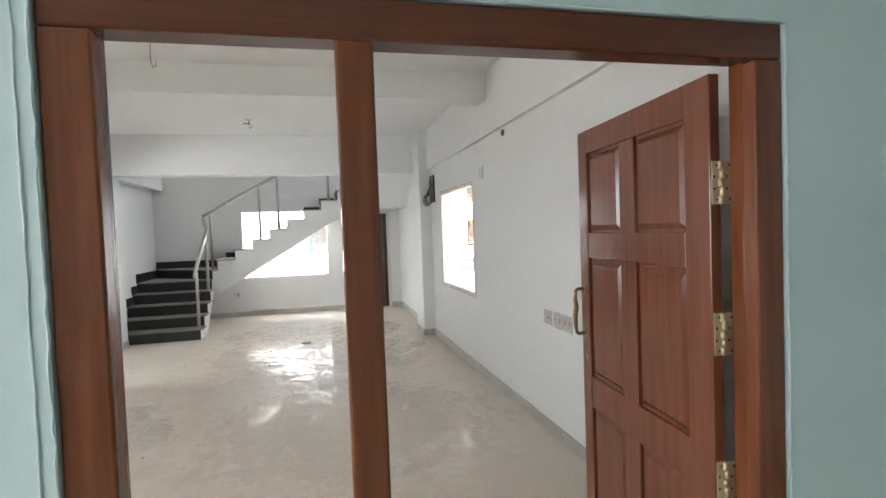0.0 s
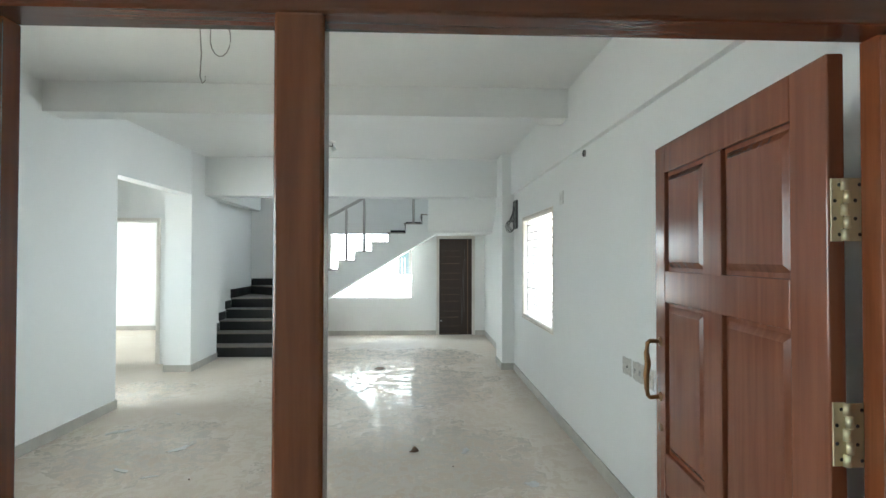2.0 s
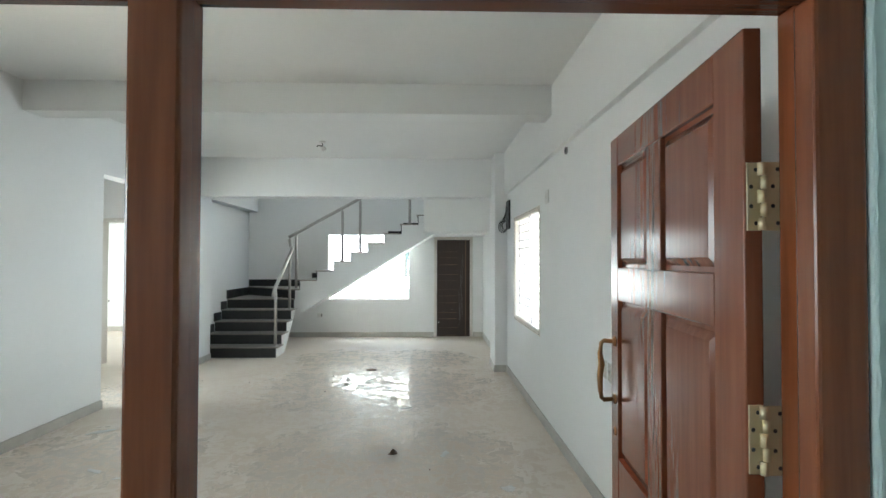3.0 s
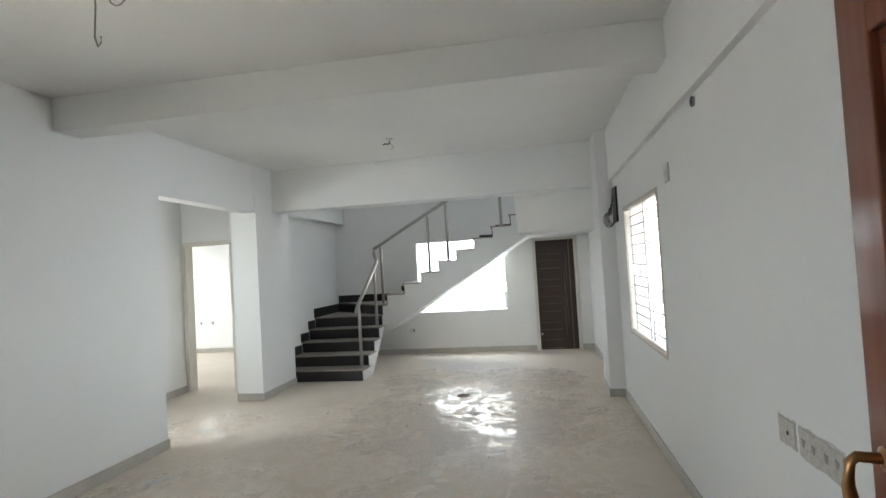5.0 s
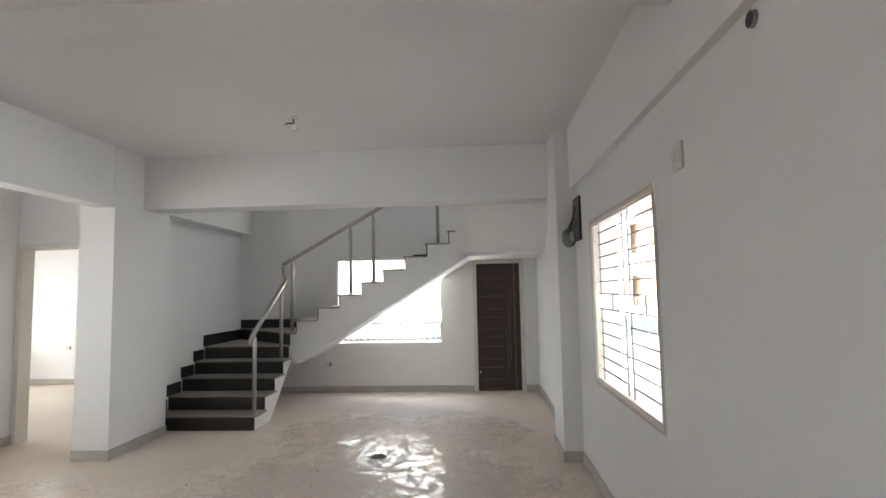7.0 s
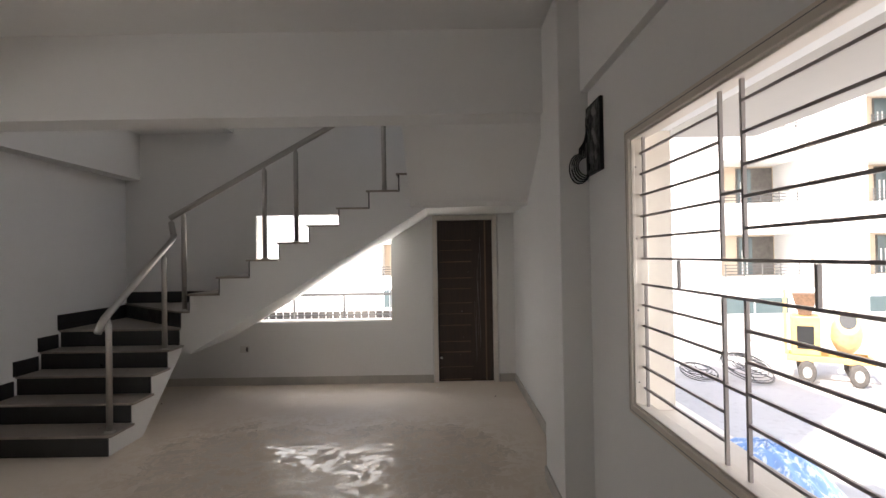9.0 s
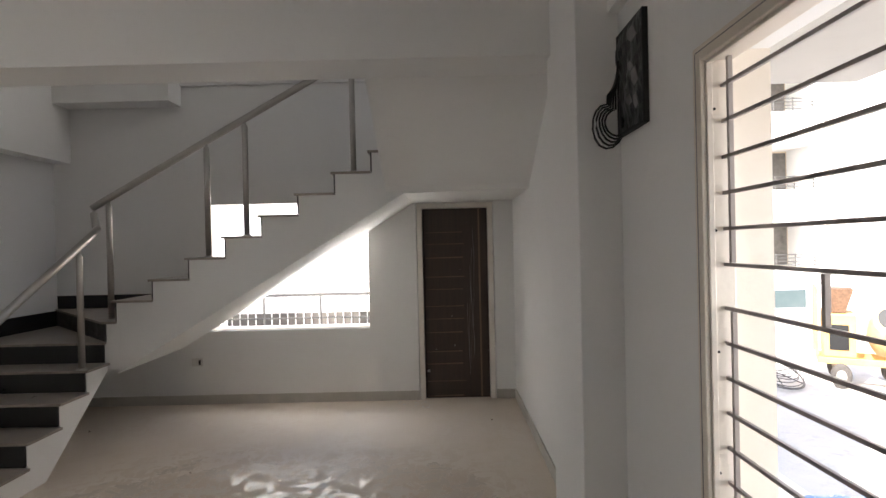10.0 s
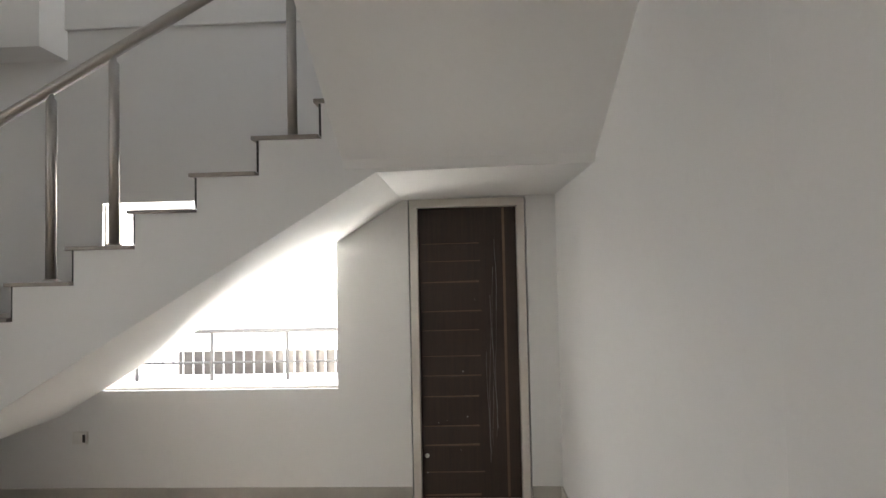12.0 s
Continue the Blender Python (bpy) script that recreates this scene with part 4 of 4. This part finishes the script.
def plaster_flake(x, y, length, width, turn, seed):
    """A pale tongue of putty dried on the tiles."""
    rng = random.Random(seed)
    m = 13
    edge = []
    for i in range(m):
        a = 2 * math.pi * i / m
        k = rng.uniform(0.55, 1.15)
        edge.append((length * k * math.cos(a), width * k * math.sin(a)))
    bm = prism(edge, "z", 0.0006, 0.0032)
    turned(bm, Matrix.Translation((x, y, 0)) @ pose(0, 0, 0, 0, 0, turn))
    tagged(new("plaster_flake", mesh_of("plaster_flake", bm, PUTTY)), "pale putty smear dried on the dusty floor", "litter", "scraps on the floor")


for i, (x, y, length, width, turn) in enumerate(FLAKES):
    plaster_flake(x, y, length, width, turn, 60 + i)
rng = random.Random(17)
for i in range(12):
    plaster_flake(1.30 + rng.uniform(-0.25, 0.12), 11.78 + rng.uniform(-0.22, 0.05), rng.uniform(0.008, 0.022), rng.uniform(0.006, 0.014), rng.uniform(0, 180), 90 + i)

# ---- outside ----
bm = bmesh.new()
bmesh.ops.create_grid(bm, x_segments=2, y_segments=2, size=900)
bmesh.ops.translate(bm, verts=bm.verts, vec=(0, 0, GZ))
structure("ground", bm, GROUND, "pale cement-dusty ground of a building site", "ground")


def glowing_backdrop():
    """A glowing ring far off, added for low bright haze and window light."""
    n = Nodes("glowing_haze_ring")
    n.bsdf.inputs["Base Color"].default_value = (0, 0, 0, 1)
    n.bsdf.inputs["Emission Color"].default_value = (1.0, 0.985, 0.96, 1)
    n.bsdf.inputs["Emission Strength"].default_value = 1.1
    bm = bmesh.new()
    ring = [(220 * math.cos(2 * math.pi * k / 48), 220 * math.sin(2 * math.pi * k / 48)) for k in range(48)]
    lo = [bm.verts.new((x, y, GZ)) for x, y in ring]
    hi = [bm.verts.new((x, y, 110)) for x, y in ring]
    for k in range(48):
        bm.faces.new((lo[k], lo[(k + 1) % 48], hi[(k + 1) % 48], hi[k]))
    structure("backdrop", bm, n.mat, "glowing ring standing in for bright hazy sky at the horizon", "sky")


glowing_backdrop()
structure("plinth", boxes((-7.85, 3.9, -2.6, 13.0, GZ, -0.12)), CEMENT, "cement plinth under the house", "wall")
structure("overhang", box(2.53, 3.49, 5.2, 8.66, 2.35, 2.53, 0.006), STAINED, "plastered slab overhanging the window", "overhang")

# terrace with a railing beyond the stair window
structure("terrace", box(-3.5, 3.2, 13.0, 15.4, GZ, 0.30), CEMENT, "cement terrace behind the house", "terrace")


def railing(name, x0, x1, y, z0, z1, label):
    d = thing(name, ((x0 + x1) / 2, y, z0), label, "railing")
    part("top_rail", tube([(x0, y, z1), (x1, y, z1)], 0.022, 10), RAIL, d, "", True)
    part("middle_rail", tube([(x0, y, z1 - 0.32), (x1, y, z1 - 0.32)], 0.012, 8), RAIL, d, "", True)
    n = int((x1 - x0) / 0.71)
    for i in range(n + 1):
        x = x0 + i * (x1 - x0) / n
        part("post", tube([(x, y, z0), (x, y, z1)], 0.016, 8), RAIL, d, "", True)
    return d


railing("terrace_railing", -3.3, 3.0, 13.5, 0.30, 1.013, "steel railing of the terrace in bright daylight")


def picket_fence():
    d = thing("picket_fence", (0, 14.6, 0.30), "white picket bars before a weathered grey board", "fence")
    part("board", box(-1.95, 3.2, 14.70, 14.74, 0.30, 0.62, 0.004), BOARD_AND_SHADE, d, "weathered grey board")
    part("bottom_rail", box(-2.6, 3.2, 14.55, 14.58, 0.30, 0.36), FACADE, d)
    for i in range(45):
        x = -2.6 + i * 0.127
        if x < 3.1:
            part("picket", box(x, x + 0.013, 14.58, 14.60, 0.302, 0.98), FACADE, d)
    return d


picket_fence()


def apartment_building(x0, x1, y, storeys, label):
    d = thing("apartment_building", ((x0 + x1) / 2, y, GZ), label, "building")
    zs = [GZ + 1.4 + 3.02 * k for k in range(storeys + 1)]
    bay = 6.1
    n = int((x1 - x0) / bay)
    top = zs[-1] + 0.6
    part("core", box(x0, x1, y + 1.6, y + 9.0, GZ, top), BEIGE, d, "beige recessed wall")
    part("roof", box(x0 - 0.2, x1 + 0.2, y - 0.2, y + 9.2, top, top + 0.35), FACADE, d, "flat white roof edge")
    for i in range(n + 1):
        xa = x0 + i * bay - 0.8
        part("pier", box(xa, xa + 2.9, y, y + 1.599, GZ, top), FACADE, d, "white facade pier")
    for k in range(storeys):
        zf = zs[k]
        for i in range(n):
            xa, xb = x0 + i * bay + 2.1, x0 + (i + 1) * bay - 0.8
            b = part("balcony", box(xa, xb, y - 0.25, y + 1.599, zf - (1.25 if k else 0.75), zf), FACADE, d, "white balcony parapet")
            for j in range(4):
                part("rail", tube([(xa + 0.05, y - 0.15, zf + 0.12 + 0.13 * j), (xb - 0.05, y - 0.15, zf + 0.12 + 0.13 * j)], 0.02, 6), RAIL, b)
            for j in range(5):
                px = xa + 0.1 + j * (xb - xa - 0.2) / 4
                part("rail_post", tube([(px, y - 0.15, zf), (px, y - 0.15, zf + 0.55)], 0.022, 6), RAIL, b)
            # a flat dark panel stands for the shade inside the open doorway
            w = part("balcony_door", box(xa + 1.55, xa + 3.15, y + 1.57, y + 1.599, zf + 0.02, zf + 1.70), BOARD_AND_SHADE, d, "flat dark grey panel for the shade in the balcony doorway")
            part("pane", box(xa + 1.62, xa + 2.2, y + 1.55, y + 1.569, zf + 0.06, zf + 1.64), GLASS, w, "dark glass pane")
            for j in range(2):
                part("door_frame", box(xa + 1.72 + 0.2 * j, xa + 1.78 + 0.2 * j, y + 1.535, y + 1.549, zf + 0.06, zf + 1.1), FACADE, w, "pale door stile")
    for i in range(n):
        xa, xb = x0 + i * bay + 2.1, x0 + (i + 1) * bay - 0.8
        # the ground floor stands forward of the balconies
        xa, xb, yg = 0.839 * xa + 0.15, 0.839 * xb - 0.12, y - 3.4
        part("ground_floor", box(xa - 0.9, xb + 1.5, yg, y - 0.251, GZ, zs[0] - 0.46), FACADE, d, "pale ground floor wall")
        w = part("ground_window", box(xa, xb, yg - 0.06, yg - 0.001, GZ + 0.01, GZ + 0.92), FACADE, d, "low white window frame")
        mid = (xa + xb) / 2
        for p, q in ((xa + 0.05, mid - 0.03), (mid + 0.03, xb - 0.05)):
            part("pane", box(p, q, yg - 0.075, yg - 0.061, GZ + 0.04, GZ + 0.87), GLASS, w, "blue-green glass pane")
    return d


apartment_building(10.7, 35.2, 26.8, 5, "white apartment block with balconies in strong sun")
apartment_building(-4.1, 14.4, 34.0, 4, "white apartment block behind the terrace in strong sun")
structure("service_shaft", box(16.45, 17.05, 26.3, 26.79, GZ, 15.5), CEMENT, "grey cement shaft on the facade", "wall")
structure("compound_wall", box(9.3, 40, 19.7, 19.9, GZ, -0.16), CEMENT, "low grey cement boundary wall", "wall")


def concrete_mixer():
    bx, by = 8.55, 15.35
    d = thing("concrete_mixer", (bx, by, GZ), "yellow concrete mixer with hopper on rubber wheels", "concrete mixer")

    def at(bm):
        return turned(bm, Matrix.Translation((bx, by, GZ)) @ pose(0, 0, 0, 0, 0, -32) @ Matrix.Diagonal((0.64, 0.75, 0.92, 1)))

    part("chassis", at(boxes((-0.75, 1.35, -0.45, -0.36, 0.42, 0.54), (-0.75, 1.35, 0.36, 0.45, 0.42, 0.54), (-0.75, -0.66, -0.36, 0.36, 0.42, 0.54), (1.26, 1.35, -0.36, 0.36, 0.42, 0.54), bevel=0.01)), YELLOW, d)
    e = part("engine_housing", at(boxes((-0.62, 0.10, -0.42, 0.42, 0.542, 1.35), bevel=0.03)), YELLOW, d, "yellow engine housing")
    # a black plate stands for the shade in the open engine bay
    part("engine_door", at(box(-0.48, -0.06, -0.432, -0.421, 0.68, 1.15, 0.004)), DARK, e, "dark open engine bay")
    hp = at(prism([(-0.58, 1.80), (0.06, 1.80), (-0.12, 1.37), (-0.42, 1.37)], "y", -0.35, 0.35))
    part("hopper", hp, RUST, d, "rusty loading hopper")
    part("hopper_frame", at(boxes((-0.80, -0.72, -0.40, -0.34, 0.545, 1.85), (-0.80, -0.72, 0.34, 0.40, 0.545, 1.85))), YELLOW, d)
    dr = lathe([(0.14, -0.50), (0.30, -0.33), (0.38, -0.10), (0.38, 0.12), (0.29, 0.38), (0.24, 0.52), (0.22, 0.50)], (0, 0, 0), 24)
    part("drum", at(turned(dr, Matrix.Translation((0.74, 0, 0.98)) @ pose(0, 0, 0, 52, 0, 0))), PALE, d, "cream mixing drum, coloured pale as in sun", True)
    # the drum's shaded inside is drawn as a black disc
    mouth = lathe([(0.20, 0.515), (0.20, 0.522)], (0, 0, 0), 20)
    part("drum_mouth", at(turned(mouth, Matrix.Translation((0.74, 0, 0.98)) @ pose(0, 0, 0, 52, 0, 0))), DARK, d, "dark drum mouth")
    for x in (-0.25, 0.95):
        part("axle", at(boxes((x - 0.04, x + 0.04, -0.48, 0.48, 0.19, 0.27), (x - 0.05, x + 0.05, -0.44, -0.37, 0.271, 0.419), (x - 0.05, x + 0.05, 0.37, 0.44, 0.271, 0.419))), GREY, d, "dusty grey axle")
        for y in (-0.56, 0.56):
            wh = part("wheel", at(lathe([(0.10, -0.06), (0.20, -0.075), (0.23, -0.045), (0.23, 0.045), (0.20, 0.075), (0.10, 0.06)], (x, y, 0.23), 22, "y")), TYRE, d, "dusty rubber tyre", True)
            part("rim", at(lathe([(0.115, -0.082), (0.115, 0.082)], (x, y, 0.23), 18, "y")), GREY, wh, "dusty grey rim")
    return d


concrete_mixer()


def wire_coil(cx, cy, r, count, tilt, label):
    d = thing("wire_coil", (cx, cy, GZ), label, "wire coil")
    rng = random.Random(int(cx * 10))
    lift = r * math.sin(radians(tilt))
    for i in range(count):
        rr = r * (1.0 - 0.8 * (i / count) ** 2) * rng.uniform(0.95, 1.0)
        m = Matrix.Translation((cx + rng.uniform(-0.04, 0.04), cy + rng.uniform(-0.04, 0.04), GZ + lift + 0.02 + 0.02 * i)) @ pose(0, 0, 0, tilt + rng.uniform(-4, 4), rng.uniform(-5, 5), 20)
        part("ring", turned(tube([(rr * math.cos(2 * math.pi * k / 28), rr * math.sin(2 * math.pi * k / 28), 0) for k in range(28)], 0.008, 6, closed=True), m), RAIL, d, "", True)
    for k in range(6):
        a = 2 * math.pi * k / 6
        m = Matrix.Translation((cx, cy, GZ + lift + 0.05)) @ pose(0, 0, 0, tilt, 0, 20)
        part("spoke", turned(tube([(0, 0, 0), (0.9 * r * math.cos(a), 0.9 * r * math.sin(a), 0)], 0.008, 6), m), DARK, d)


wire_coil(7.22, 15.35, 0.50, 9, 24, "coil of dark steel wire lying on the ground")
wire_coil(6.45, 15.7, 0.36, 6, 14, "small coil of pale wire lying on the ground")


def tarp_heap():
    """A heap of material under a pleated blue plastic sheet."""
    bm = bmesh.new()
    cx, cy, rings, sides = 3.75, 9.05, 14, 72
    verts = []
    for i in range(rings + 1):
        u = i / rings
        row = []
        for k in range(sides):
            a = 2 * math.pi * k / sides
            pleat = 0.05 * u * math.sin(a * 17 + 2.0 * noise.noise(Vector((math.cos(a), math.sin(a), u))))
            r = 0.80 * u + pleat + 0.08 * noise.noise(Vector((2 * math.cos(a), 2 * math.sin(a), 4 * u)))
            z = GZ + 1.12 * max(0.0, 1 - u ** 2.2) + 0.02 * noise.noise(Vector((5 * math.cos(a), 5 * math.sin(a), 7 * u))) * (1 - u) + 0.002
            row.append(bm.verts.new((cx + max(r, 0.002) * math.cos(a), cy + max(r, 0.002) * math.sin(a), z)))
        verts.append(row)
    for r0, r1 in zip(verts, verts[1:]):
        for k in range(sides):
            bm.faces.new((r0[k], r0[(k + 1) % sides], r1[(k + 1) % sides], r1[k]))
    bm.faces.new(verts[0][::-1])
    bm.faces.new(verts[-1])
    bmesh.ops.recalc_face_normals(bm, faces=bm.faces)
    tagged(new("tarpaulin", mesh_of("tarpaulin", bm, TARP, True)), "pleated blue plastic sheet over a pile of material", "tarpaulin")


tarp_heap()
